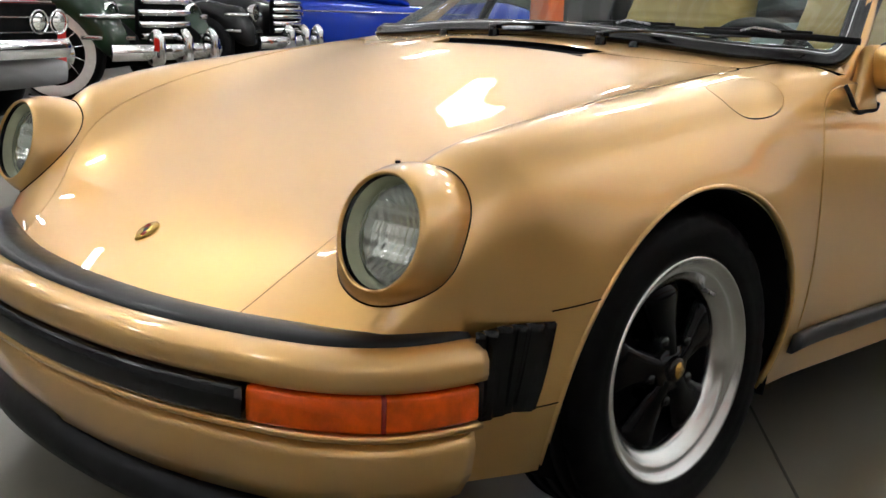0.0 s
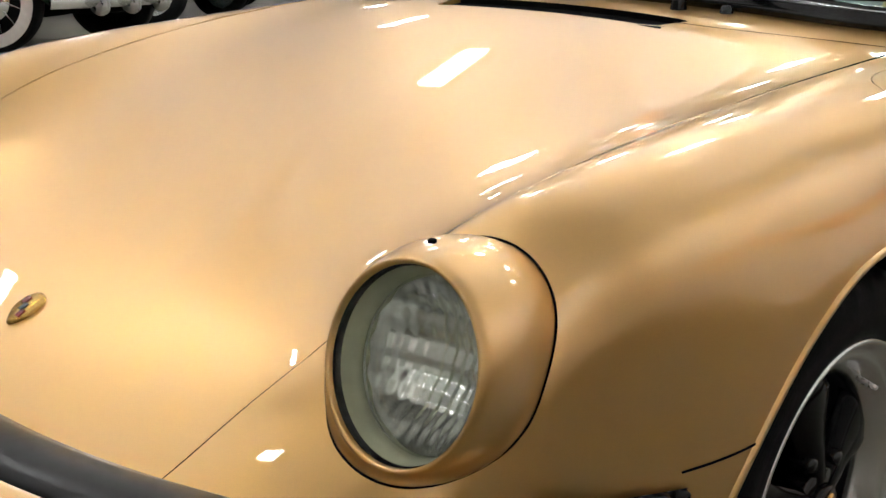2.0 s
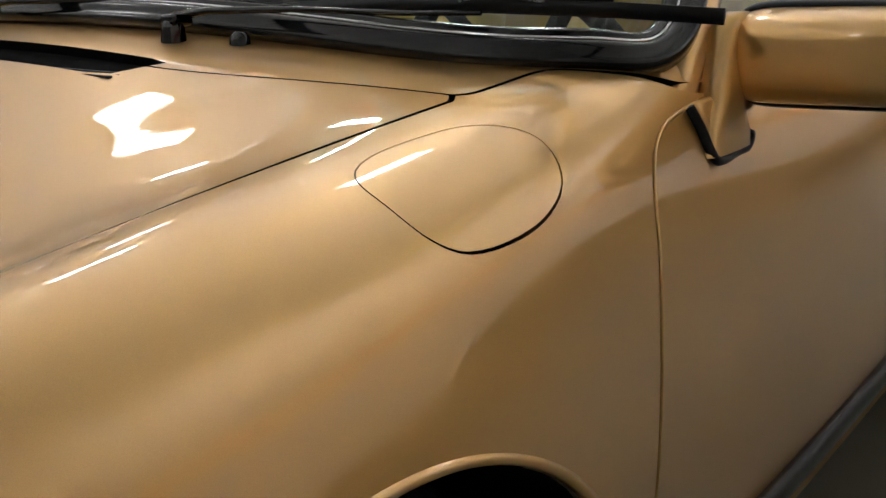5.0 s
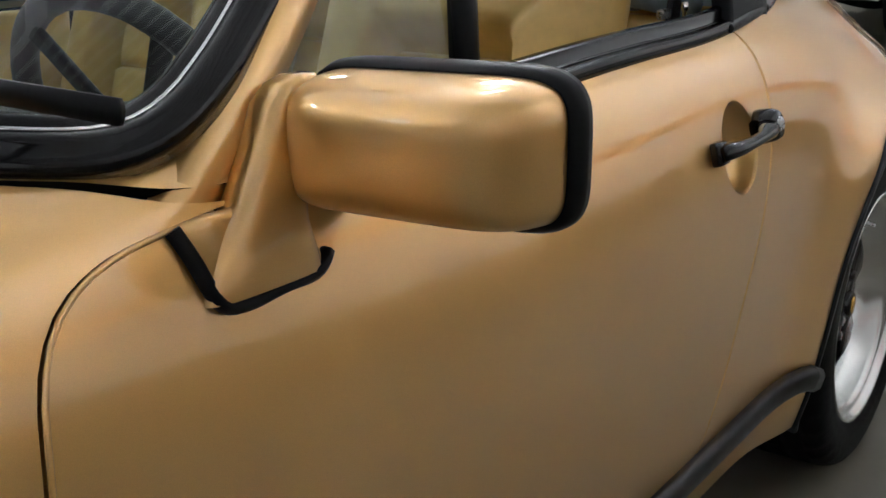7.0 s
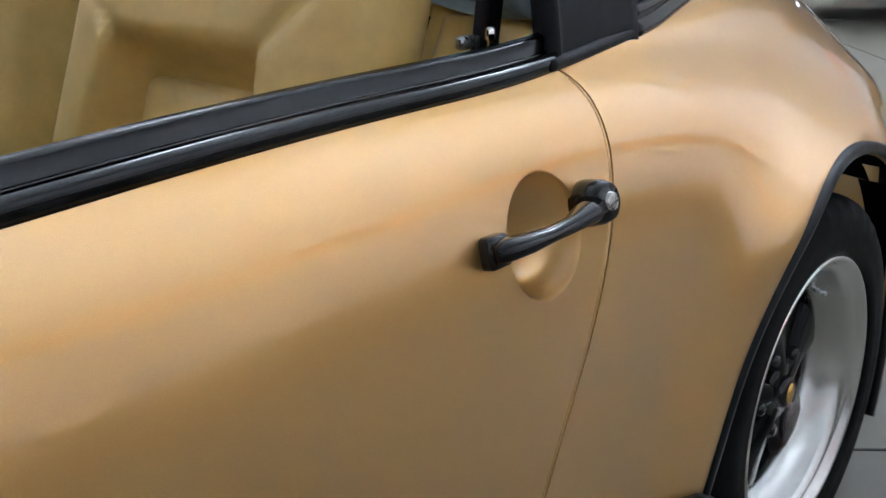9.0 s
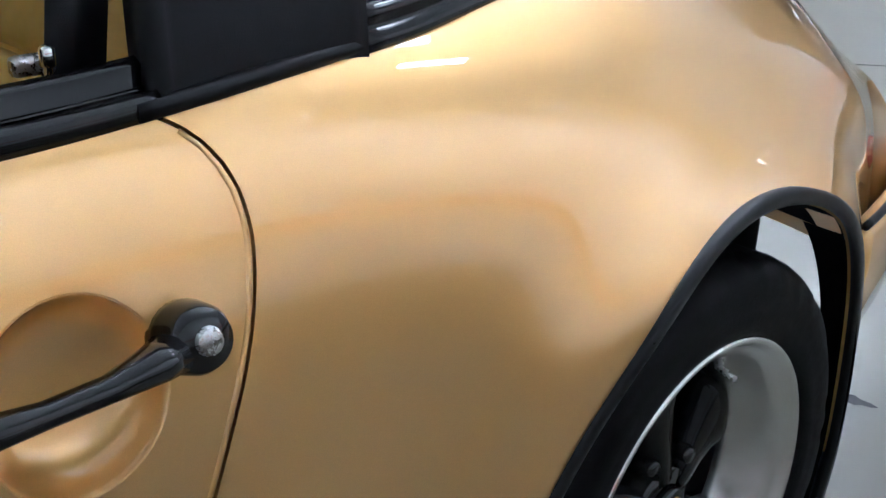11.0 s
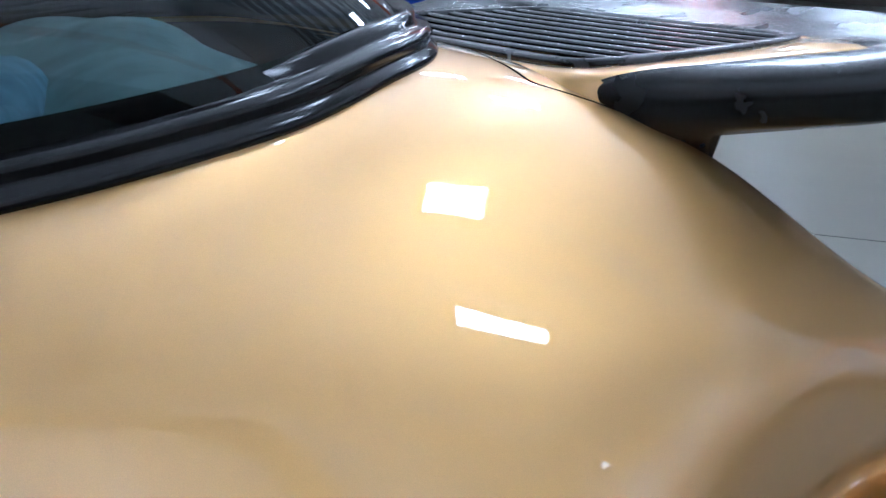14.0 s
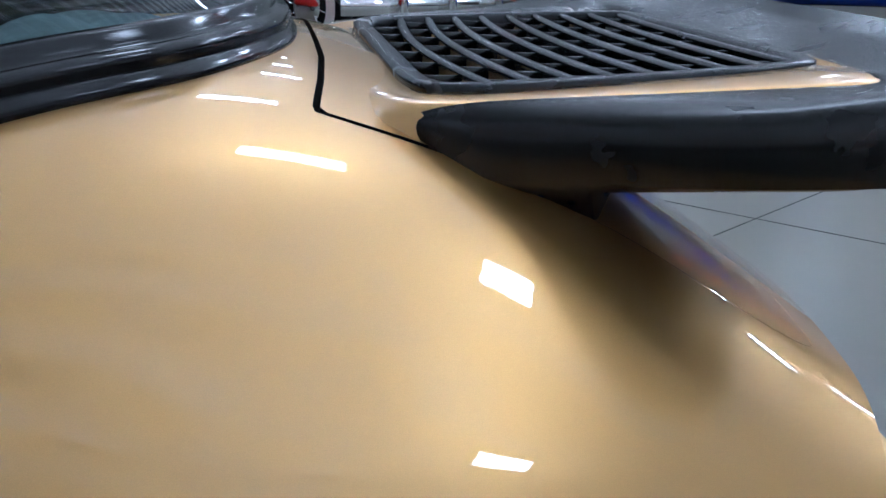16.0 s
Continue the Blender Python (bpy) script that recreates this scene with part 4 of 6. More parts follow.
# A thin chrome line puts the rubber's bright streak into the shape
bm = sweep([p + u * 0.0075 for p, u in zip(loop, ups)], [(-0.0125, 0.0005), (-0.010, 0.003), (-0.0075, 0.0005), (-0.010, -0.002)], ups, closed=True)
part("seal_bead", bm, CHROME, screen, "chrome bead drawing the glint along the seal")

# A-pillars and header
pillar_path = curve_through([(0.730, 0.548, 0.828), (0.728, 0.585, 0.860), (0.722, 0.625, 0.893), (0.705, 0.70, 0.955), (0.665, 0.815, 1.05), (0.62, 0.925, 1.13), (0.568, 0.985, 1.205), (0.53, 0.985, 1.25), (0.42, 0.965, 1.282), (0.22, 0.95, 1.296), (0.0, 0.945, 1.30)], 60)
full = [Vector((-x, y, z)) for x, y, z in pillar_path] + [Vector(p) for p in pillar_path[::-1][1:]]
ups = [Vector((p.x * 1.6, -0.3, 0.35 if abs(p.x) > 0.5 else 1.0)).normalized() for p in full]
bm = sweep(full, [(-0.028, -0.016), (-0.028, 0.002), (-0.014, 0.010), (0.007, 0.010), (0.014, 0.002), (0.014, -0.016)], ups)
part("windscreen_frame", bm, GOLD, car, "gold windscreen pillars and header")

# wipers
for x0, y0, blade in ((-0.085, 0.335, 0.40), (0.248, 0.345, 0.42)):
    q, m = top_at(abs(x0), y0)
    at = Vector((x0, y0, q.z))
    w = empty("wiper")
    w.parent = car
    part("pivot", moved(join(lathe([(-0.01, 0.015), (0.012, 0.013), (0.02, 0.011), (0.024, 0.007), (0.024, 0.0)], 18, "z"), moved(box(0.022, 0.03, 0.014, bevel=0.004), pose(0, 0.006, 0.022))), Matrix.Translation(at)), GLOSS_BLACK, w)
    arm = [at + Vector(d) for d in ((0, 0, 0.026), (0.04, 0.016, 0.032), (0.14, 0.045, 0.034), (0.26, 0.072, 0.031), (0.34, 0.088, 0.032))]
    part("arm", tube(arm, [0.007, 0.006, 0.0045, 0.004, 0.0035], 8, flat=0.7), GLOSS_BLACK, w, "black wiper arm")
    mid = arm[-1]
    bl = [mid + Vector((blade * t, 0.035 * t + 0.018, 0.006 - 0.02 * t * t)) for t in (-0.55, -0.3, 0, 0.3, 0.55)]
    part("blade", join(tube(bl, 0.0042, 6, flat=2.0), tube([b + Vector((0, 0.002, 0.010)) for b in bl[1:4]], 0.0035, 6)), RUBBER, w, "black wiper blade")
    part("bridge", tube([mid + Vector((-0.03, 0.006, 0.012)), mid + Vector((0.0, 0.012, 0.02)), mid + Vector((0.06, 0.02, 0.012))], 0.003, 6), STEEL, w)
for x, y in ((0.325, 0.368), (-0.3, 0.368)):
    q, m = top_at(abs(x), y)
    part("washer_jet", moved(lathe([(-0.004, 0.012), (0.006, 0.011), (0.012, 0.007), (0.013, 0.0)], 14, "z"), Matrix.Translation((x, y, q.z))), GLOSS_BLACK, car)

# ---- door mirrors ----
def mirror_bm():
    cx, cz, hx, hz = 0.8445, 0.884, 0.1095, 0.0515
    outer = []
    for k in range(72):
        c, d = math.cos(radians(5 * k)), math.sin(radians(5 * k))
        outer.append((hx * math.copysign(abs(c) ** 0.30, c), hz * math.copysign(abs(d) ** 0.42, d)))
    rows = []
    for s in (0.03, 0.2, 0.38, 0.53, 0.65, 0.75, 0.82, 0.88, 0.925, 0.957, 0.98, 0.994, 1.0):
        y = 0.646 + 0.078 * (1 - (1 - s ** 5) ** 0.55)
        rows.append([(cx + x * s, y + 0.06 * (x * s) ** 2, cz + z * s + 0.03 * x * s) for x, z in outer])
    bm = grid_mesh(rows, closed_u=True)
    bm.verts.ensure_lookup_table()
    bm.faces.new(bm.verts[:len(outer)])
    bmesh.ops.recalc_face_normals(bm, faces=bm.faces)
    return bm, rows[-1]


bm, ring = mirror_bm()
stalk_rows = []
for (cx, cy, cz), (hx, hy) in (((0.766, 0.622, 0.792), (0.014, 0.058)), ((0.764, 0.622, 0.806), (0.017, 0.054)), ((0.756, 0.632, 0.830), (0.018, 0.042)), ((0.752, 0.643, 0.850), (0.018, 0.034)), ((0.745, 0.664, 0.885), (0.017, 0.028)), ((0.744, 0.676, 0.912), (0.017, 0.026)), ((0.746, 0.682, 0.924), (0.015, 0.020)), ((0.750, 0.684, 0.930), (0.010, 0.012))):
    stalk_rows.append([(cx + hx * math.copysign(abs(math.cos(a)) ** 0.6, math.cos(a)), cy + hy * math.copysign(abs(math.sin(a)) ** 0.6, math.sin(a)), cz) for a in [2 * math.pi * k / 20 for k in range(20)]])
b2 = grid_mesh(stalk_rows, closed_u=True)
b2.verts.ensure_lookup_table()
b2.faces.new(b2.verts[-20:])
bmesh.ops.recalc_face_normals(b2, faces=b2.faces)
shells = part("door_mirror", bm, GOLD, doors[0], "gold flag-shaped door mirror")
part("mirror_stalk", b2, GOLD, shells)
rim_path = [Vector(p) for p in ring]
bm = sweep(rim_path, [(-0.002, -0.012), (0.0022, -0.0115), (0.0036, -0.008), (0.0042, 0.002), (0.003, 0.008), (-0.001, 0.0105), (-0.0065, 0.009), (-0.0065, 0.002)], Vector((0, 1, 0)), closed=True)
part("mirror_rim", bm, RUBBER, shells, "black rubber mirror rim")
bm = bmesh.new()
bm.faces.new([bm.verts.new(p + Vector((0, 0.004, 0))) for p in rim_path])
part("mirror_face", bm, MIRROR, shells, "mirror glass")
path = []
for y, z in [(0.556, 0.842), (0.566, 0.815), (0.578, 0.790), (0.60, 0.7855), (0.64, 0.788), (0.678, 0.792), (0.688, 0.80)]:
    q, m = side_at(y, z)
    path.append(q + m * 0.003)
part("mirror_gasket", tube([Vector(p) for p in curve_through([tuple(p) for p in path], 30)], 0.006, 8), RUBBER, shells, "black foot gasket")
rows = []
foot_ring = curve_through([(0.560, 0.842), (0.570, 0.815), (0.581, 0.794), (0.602, 0.789), (0.64, 0.791), (0.676, 0.796), (0.672, 0.82), (0.650, 0.840), (0.615, 0.846), (0.582, 0.846)], 40, True)
a, b, c = [], [], []
for y, z in foot_ring:
    q, m = side_at(y, z)
    a.append(q - m * 0.004)
    b.append(q + m * 0.006)
    t = Vector((0.760, 0.640 + (y - 0.62) * 0.55, 0.838 + (z - 0.83) * 0.35))
    c.append(t)
bm = grid_mesh([a, b, [p.lerp(q, 0.6) for p, q in zip(b, c)], c], closed_u=True)
bmesh.ops.recalc_face_normals(bm, faces=bm.faces)
part("mirror_foot", bm, GOLD, shells)

# ---- window sill seals, roll hoop, rear glass ----
def sill_path(y0, y1, lift=0.0, count=60):
    pts = [p for p in curve_through(SILL_LINE, 240) if y0 <= p[1] <= y1]
    pts = pts[::max(1, len(pts) // count)]
    out = []
    for x, y in pts:
        q, m = top_at(max(x, 0.001), y)
        out.append(Vector((x, y, q.z + lift)))
    return out


bm = tube(sill_path(1.57, 1.80, 0.001), 0.0075, 8)
pair("hoop_bead", bm, RUBBER, car)
path = sill_path(0.63, 1.60)
bm = sweep(path, [(0.004, -0.006), (0.004, 0.006), (-0.002, 0.012), (-0.010, 0.010), (-0.014, 0.013), (-0.014, 0.026), (-0.022, 0.030), (-0.030, 0.024), (-0.032, -0.006)], Vector((0, 0, 1)))
pair("window_seal", bm, SEAL, doors, "black rubber window channel")
bm = sweep([p + Vector((-0.012, 0, 0.010)) for p in path], [(0.002, 0.0), (0.0, 0.003), (-0.003, 0.0)], Vector((0, 0, 1)))
pair("seal_bead", bm, GLOSS_BLACK, doors)
HOOP = [(0.724, 0.862), (0.720, 0.905), (0.703, 0.985), (0.676, 1.07), (0.63, 1.15), (0.565, 1.225), (0.47, 1.275), (0.33, 1.30), (0.16, 1.31), (0.0, 1.313)]
hoop = curve_through(HOOP, 40)
hoop_full = [(-x, z) for x, z in hoop] + [(x, z) for x, z in hoop[::-1][1:]]
rows = []
n = len(hoop_full)
for k, (x, z) in enumerate(hoop_full):
    a, b = hoop_full[max(k - 1, 0)], hoop_full[min(k + 1, n - 1)]
    d = Vector((b[0] - a[0], 0, b[1] - a[1])).normalized()
    nrm = Vector((-d.z, 0, d.x))
    lean = 0.06 * smoothstep(0.9, 1.3, z)
    y0, y1 = 1.588 + lean, 1.79 + lean
    sec = [(y0, -0.025), (y0, -0.004), (y0 + 0.008, 0.003), (y0 + 0.016, -0.001), (y0 + 0.022, -0.0005), (y1 - 0.02, 0.0015), (y1 - 0.006, 0.003), (y1, -0.004), (y1, -0.025)]
    rows.append([((x + nrm.x * h) * (1 - 0.15 * (y - 1.588) * (abs(x) > 0.3)), y, z + nrm.z * h) for y, h in sec])
bm = grid_mesh(rows, closed_u=True)
bmesh.ops.recalc_face_normals(bm, faces=bm.faces)
hoop_part = part("roll_hoop", bm, BLACK_VINYL, car, "black roll hoop panel behind the door")
# raised script on the hoop, drawn as plain bars
for s in (1, -1):
    for k in range(7):
        y, z = 1.668 + 0.0175 * k, 0.951 - 0.0012 * k
        h = (0.017, 0.011, 0.012, 0.016, 0.011, 0.012, 0.010)[k]
        x = float(np.interp(z, [0.905, 0.985], [0.720, 0.703]) + 0.001) * (1 - 0.15 * (y - 1.588)) + 0.0015
        part("script_bar", moved(box(0.004, 0.008, h, bevel=0.0015), pose(x * s, y, z - 0.002 + h * 0.3, 24, -11 * s)), GLOSS_BLACK, hoop_part)

low = sill_path(1.775, 2.60, 0.012, 50)
if low[-1].x > 0.01:
    low.append(Vector((0.0, 2.575, top_at(0.001, 2.575)[0].z + 0.012)))
low_arr = curve_through([tuple(p) for p in low[:-2:3] + [low[-1]]], 40)
high_arr = curve_through([(0.700, 1.79, 0.925), (0.692, 1.80, 0.985), (0.672, 1.835, 1.07), (0.625, 1.85, 1.15), (0.56, 1.865, 1.222), (0.47, 1.872, 1.268), (0.33, 1.875, 1.295), (0.16, 1.875, 1.305), (0.0, 1.875, 1.308)], 40)
rows = []
for b, t in zip(low_arr, high_arr):
    b, t = Vector(b), Vector(t)
    row = []
    for k in range(11):
        s = k / 10
        p = b.lerp(t, s) + Vector((0.035 * (b.x > 0.05), 0.05 * (1 - b.x), 0.03)) * math.sin(math.pi * s) * min(1.0, (b - t).length / 0.5)
        row.append(p + Vector((-0.012, 0, 0)) * (b.x > 0.2))
    rows.append(row)
full = [[Vector((-p.x, p.y, p.z)) for p in r] for r in rows] + rows[::-1][1:]
bm = grid_mesh(full)
bmesh.ops.recalc_face_normals(bm, faces=bm.faces)
rear_window = part("rear_window", bm, REAR_GLASS, car, "green tinted wrap-round rear window")
rear_window.visible_shadow = False
seal = [Vector((-p.x, p.y, p.z)) for p in low] + low[::-1][1:]
bm = sweep(seal, [(-a, b) for a, b in [(0.006, -0.020), (0.009, -0.012), (0.008, -0.006), (0.001, -0.002), (-0.001, 0.002), (0.003, 0.008), (-0.002, 0.016), (-0.010, 0.017), (-0.015, 0.021), (-0.016, 0.030), (-0.024, 0.034), (-0.034, 0.026), (-0.036, -0.02)]], Vector((0, 0, 1)))
part("rear_window_seal", bm, SEAL, rear_window, "wide ribbed black rubber window seal")


# ---- cabin ----
def cushion(w, h, d, bulge=0.25, nx=14, nz=14, power=4):
    """A soft rounded pad, w wide (x), h high (z), d deep (y), its front towards -y."""
    bm = bmesh.new()
    bmesh.ops.create_grid(bm, x_segments=nx, y_segments=nz, size=1)
    back = bm.copy()
    for b, sign in ((bm, -1), (back, 1)):
        for v in b.verts:
            a, c = v.co.x, v.co.y
            e = max(0.0, 1 - abs(a) ** power) ** (1 / power) * max(0.0, 1 - abs(c) ** power) ** (1 / power)
            v.co = Vector((a * w / 2, sign * d / 2 * e ** (0.6), c * h / 2))
    bm = join(bm, back)
    bmesh.ops.remove_doubles(bm, verts=bm.verts, dist=1e-4)
    bmesh.ops.recalc_face_normals(bm, faces=bm.faces)
    return bm


def build_seat():
    """A bucket seat facing -y; origin at its base."""
    s = empty("seat")
    tilt = -17
    at = pose(0, 0.20, 0.16, tilt)
    nx, nz = 52, 60
    sides = []
    for face in (1, -1):
        rows = []
        for j in range(nz + 1):
            z = 0.62 * j / nz
            row = []
            for i in range(nx + 1):
                x = 0.26 * (2 * i / nx - 1)
                edge = (max(0.0, 1 - abs(x / 0.26) ** 6) * max(0.0, 1 - abs(z / 0.31 - 1) ** 8)) ** 0.36
                if face > 0:
                    half_in = 0.168 - 0.055 * z / 0.36
                    inset = (1 - smoothstep(half_in - 0.004, half_in + 0.030, abs(x))) * (1 - smoothstep(0.360, 0.405, z))
                    mitre = abs((abs(x) - half_in) * 0.8 - (z - 0.38)) / 1.28
                    groove = 0.009 * math.exp(-(mitre / 0.006) ** 2) * smoothstep(0.10, 0.12, abs(x)) * smoothstep(0.37, 0.39, z) * (1 - smoothstep(0.46, 0.48, z))
                    groove += 0.008 * math.exp(-((z - 0.475) / 0.006) ** 2) + 0.006 * math.exp(-((abs(x) - 0.225) / 0.005) ** 2)
                    y = -edge * (0.095 - 0.072 * inset - 0.025 * smoothstep(0.46, 0.54, z)) + float(groove) * edge
                else:
                    y = edge * 0.06
                row.append((x * (1 - 0.10 * z / 0.62), float(y), z))
            rows.append(row)
        sides.append(grid_mesh(rows))
    bm = join(*sides)
    bmesh.ops.remove_doubles(bm, verts=bm.verts, dist=1e-4)
    bmesh.ops.recalc_face_normals(bm, faces=bm.faces)
    part("backrest", moved(bm, at @ pose(0, 0.03, 0)), LEATHER, s, "tan leather backrest with deep bolsters")
    for k in range(4):
        part("pleat", moved(cushion(0.315 - 0.024 * k, 0.090, 0.050, nx=12, nz=8), at @ pose(0, 0.012, 0.052 + 0.087 * k)), LEATHER, s)
    part("headrest", moved(cushion(0.30, 0.20, 0.10), at @ pose(0, 0.02, 0.70)), LEATHER, s, "tan leather head restraint")
    part("seat_pad", moved(cushion(0.48, 0.50, 0.17), pose(0, 0.0, 0.10, -86)), LEATHER, s, "tan leather seat cushion")
    part("seat_base", box(0.40, 0.42, 0.10, (0, 0.0, -0.02), 0.02), CARPET, s)
    return s


seat = build_seat()
seat.parent = car
seat.matrix_basis = pose(0.36, 1.15, 0.34)
copy_thing(seat, pose(-0.36, 1.24, 0.34))
for x in (-0.33, 0.33):
    r = empty("rear_seat")
    r.parent = car
    part("rear_backrest", moved(cushion(0.46, 0.42, 0.09), pose(x, 2.08, 0.70, -24)), LEATHER, r, "tan leather folding backrest")
    for k in range(3):
        part("pleat", moved(cushion(0.34, 0.10, 0.05, nx=12, nz=8), pose(x, 2.00 + 0.042 * k, 0.62 + 0.094 * k, -24)), LEATHER, r)
    part("rear_pad", moved(cushion(0.46, 0.36, 0.12), pose(x, 1.86, 0.50, -80)), LEATHER, r)
part("cabin_floor", box(1.28, 1.75, 0.03, (0, 1.25, 0.265), 0.01), CARPET, car, "brown carpet")
part("rear_shelf", box(0.95, 0.34, 0.02, (0, 2.35, 0.84), 0.008), LEATHER, car, "tan rear shelf")
part("rear_bulkhead", moved(box(1.24, 0.02, 0.66, bevel=0.005), pose(0, 2.24, 0.55, -14)), CARPET, car)
for s in (1, -1):
    part("quarter_lining", moved(box(0.02, 0.60, 0.40, bevel=0.008), pose(0.625 * s, 1.93, 0.67, 0, -4 * s)), LEATHER, car)
part("tunnel", box(0.16, 1.5, 0.16, (0, 1.2, 0.34), 0.04), CARPET, car)
for s, d in ((1, doors[0]), (-1, doors[1])):
    card = part("door_card", moved(box(0.022, 1.02, 0.52, bevel=0.01), pose(0.672 * s, 1.04, 0.60, 0, -3 * s)), LEATHER, d, "tan leather door trim")
    part("armrest", box(0.06, 0.50, 0.06, (0.635 * s, 1.10, 0.60), 0.02), LEATHER, card)
    part("lock_pin", moved(join(lathe([(0.0, 0.003), (0.022, 0.003), (0.024, 0.0055), (0.034, 0.005), (0.036, 0.003), (0.036, 0.0)], 12, "z")), pose(0.672 * s, 1.545, 0.888)), CHROME, d, "chrome lock pin")
# dashboard
rows = []
for k in range(33):
    x = -0.66 + 1.32 * k / 32
    e = (x / 0.66) ** 2
    y = 0.50 + 0.02 * e
    rows.append([(x, y - 0.10 + 0.12 * e, 0.86), (x, y, 0.882), (x, y + 0.08, 0.895 - 0.01 * e), (x, y + 0.19, 0.893 - 0.012 * e), (x, y + 0.225, 0.880), (x, y + 0.232, 0.862), (x, y + 0.22, 0.80), (x, y + 0.20, 0.70), (x, y + 0.12, 0.64), (x, y - 0.1, 0.64)])
bm = grid_mesh(rows, closed_u=True)
bmesh.ops.recalc_face_normals(bm, faces=bm.faces)
dash = part("dashboard", bm, BLACK_VINYL, car, "black padded dashboard")
for x, r in ((0.20, 0.045), (0.285, 0.045), (0.385, 0.062), (0.495, 0.045), (0.575, 0.045)):
    part("gauge", moved(lathe([(0.0, r), (0.014, r), (0.016, r - 0.004), (0.010, r - 0.008), (0.010, 0.0)], 28, "y"), pose(x, 0.722, 0.815)), GLOSS_BLACK, dash)
wheel_at = pose(0.38, 0.86, 0.80, 0, 0, 0) @ pose(0, 0, 0, -68)
bm = lathe([(0.0155 * math.sin(radians(a)), 0.178 + 0.0155 * math.cos(radians(a))) for a in range(0, 360, 30)] + [(0.0, 0.1935)], 48, "z")
sw = part("steering_wheel", moved(bm, wheel_at), BLACK_VINYL, car, "black leather steering wheel")
spokes = bmesh.new()
for a in (0, 180, 235, 305):
    spokes = join(spokes, moved(box(0.15, 0.026, 0.008, (0.095, 0, -0.008), 0.003), wheel_at @ pose(0, 0, 0, 0, 0, a)))
part("wheel_spokes", spokes, BLACK_VINYL, sw)
part("horn_pad", moved(box(0.13, 0.10, 0.03, (0, 0, -0.004), 0.014), wheel_at), BLACK_VINYL, sw)
part("column", tube([wheel_at @ Vector((0, 0, -0.01)), Vector((0.38, 0.68, 0.74))], 0.032, 14), BLACK_VINYL, sw)
# front quarter pane with its black post
for s, d in ((1, doors[0]), (-1, doors[1])):
    post = [Vector((0.733 * s, 0.925, 0.868)), Vector((0.710 * s, 0.952, 0.96)), Vector((0.672 * s, 0.985, 1.06)), Vector((0.635 * s, 1.01, 1.13))]
    part("quarter_post", sweep(post, [(-0.013, -0.008), (-0.013, 0.008), (-0.004, 0.012), (0.004, 0.012), (0.013, 0.008), (0.013, -0.008)], Vector((s, 0, 0.2))), RUBBER, d, "black quarter window post")
    lead = [Vector((0.724 * s, 0.645, 0.885)), Vector((0.708 * s, 0.705, 0.945)), Vector((0.668 * s, 0.85, 1.04)), Vector((0.634 * s, 1.0, 1.128))]
    part("quarter_frame", sweep(lead, [(-0.010, -0.008), (-0.010, 0.006), (0.010, 0.006), (0.010, -0.008)], Vector((s, -0.2, 0.2))), RUBBER, d)
    bm = bmesh.new()
    bm.faces.new([bm.verts.new(p) for p in [Vector((0.728 * s, 0.66, 0.885)), post[0] + Vector((0, 0, 0.01)), post[1], post[2], post[3], lead[3], lead[2], lead[1]]])
    pane = part("quarter_pane", bm, GLASS, d, "tinted quarter window")
    pane.visible_shadow = False
# belt anchor and belt beside the hoop
part("seat_belt", sweep([Vector((0.645, 1.60, 1.10)), Vector((0.64, 1.58, 0.9)), Vector((0.63, 1.50, 0.6)), Vector((0.6, 1.42, 0.36))], [(-0.022, -0.001), (-0.022, 0.001), (0.022, 0.001), (0.022, -0.001)], Vector((1, 0, 0))), BLACK_VINYL, car, "black webbing belt")
part("belt_guide", moved(box(0.012, 0.03, 0.014, bevel=0.004), pose(0.64, 1.55, 0.905)), STEEL, car)
# folded cloth behind the rear glass
rows = []
for k in range(46):
    t = k / 45
    row = []
    for j in range(22):
        w = j / 21
        reach = 0.43 * (1 - 0.35 * max(0.0, 1 - 2 * t) ** 2)
        y = 2.04 + reach * w + 0.02 * math.sin(7 * t)
        x = float(np.interp(y, [2.0, 2.1, 2.2, 2.3, 2.4, 2.5], [0.60, 0.565, 0.53, 0.485, 0.41, 0.30])) * (1 - 1.95 * t) + 0.010 * math.sin(9 * w + 3 * t)
        z = 0.872 + 0.055 * math.sin(math.pi * min(max(w, 0.0), 1.0)) ** 0.7 * (0.8 + 0.2 * math.sin(5 * t + 3 * w)) + 0.010 * math.sin(17 * t + 6 * w) + 0.007 * math.sin(11 * w - 9 * t) + 0.03 * w + 0.042 * math.exp(-((x + 0.08) / 0.34) ** 2) * math.sin(math.pi * min(max((w - 0.25) / 0.75, 0.0), 1.0))
        row.append((x, y, z))
    rows.append(row)
bm = grid_mesh(rows)
bmesh.ops.recalc_face_normals(bm, faces=bm.faces)
CLOTH_OB = part("folded_cloth", bm, CLOTH, None, "rumpled pale blue cloth on the rear shelf")
tagged(CLOTH_OB, category="cloth")
roll = tube([Vector((0.50, 1.97, 0.885)), Vector((0.40, 2.03, 0.905)), Vector((0.27, 2.09, 0.915)), Vector((0.12, 2.13, 0.915)), Vector((-0.05, 2.15, 0.91))], [0.028, 0.04, 0.043, 0.042, 0.03], 18)
tagged(part("rolled_towel", roll, BLUE_CLOTH, None, "rolled blue towel lying on the rear seat backs"), category="towel")

# ---- tail spoiler on the engine lid ----
TAIL_Z = 0.953
spoiler = empty("tail_spoiler")
spoiler.parent = car
outer = curve_through([(0.0, 2.632), (0.25, 2.632), (0.36, 2.636), (0.398, 2.652), (0.411, 2.69), (0.413, 2.80), (0.412, 2.95), (0.408, 3.05), (0.395, 3.085), (0.36, 3.098), (0.2, 3.11), (0.0, 3.115)], 70)
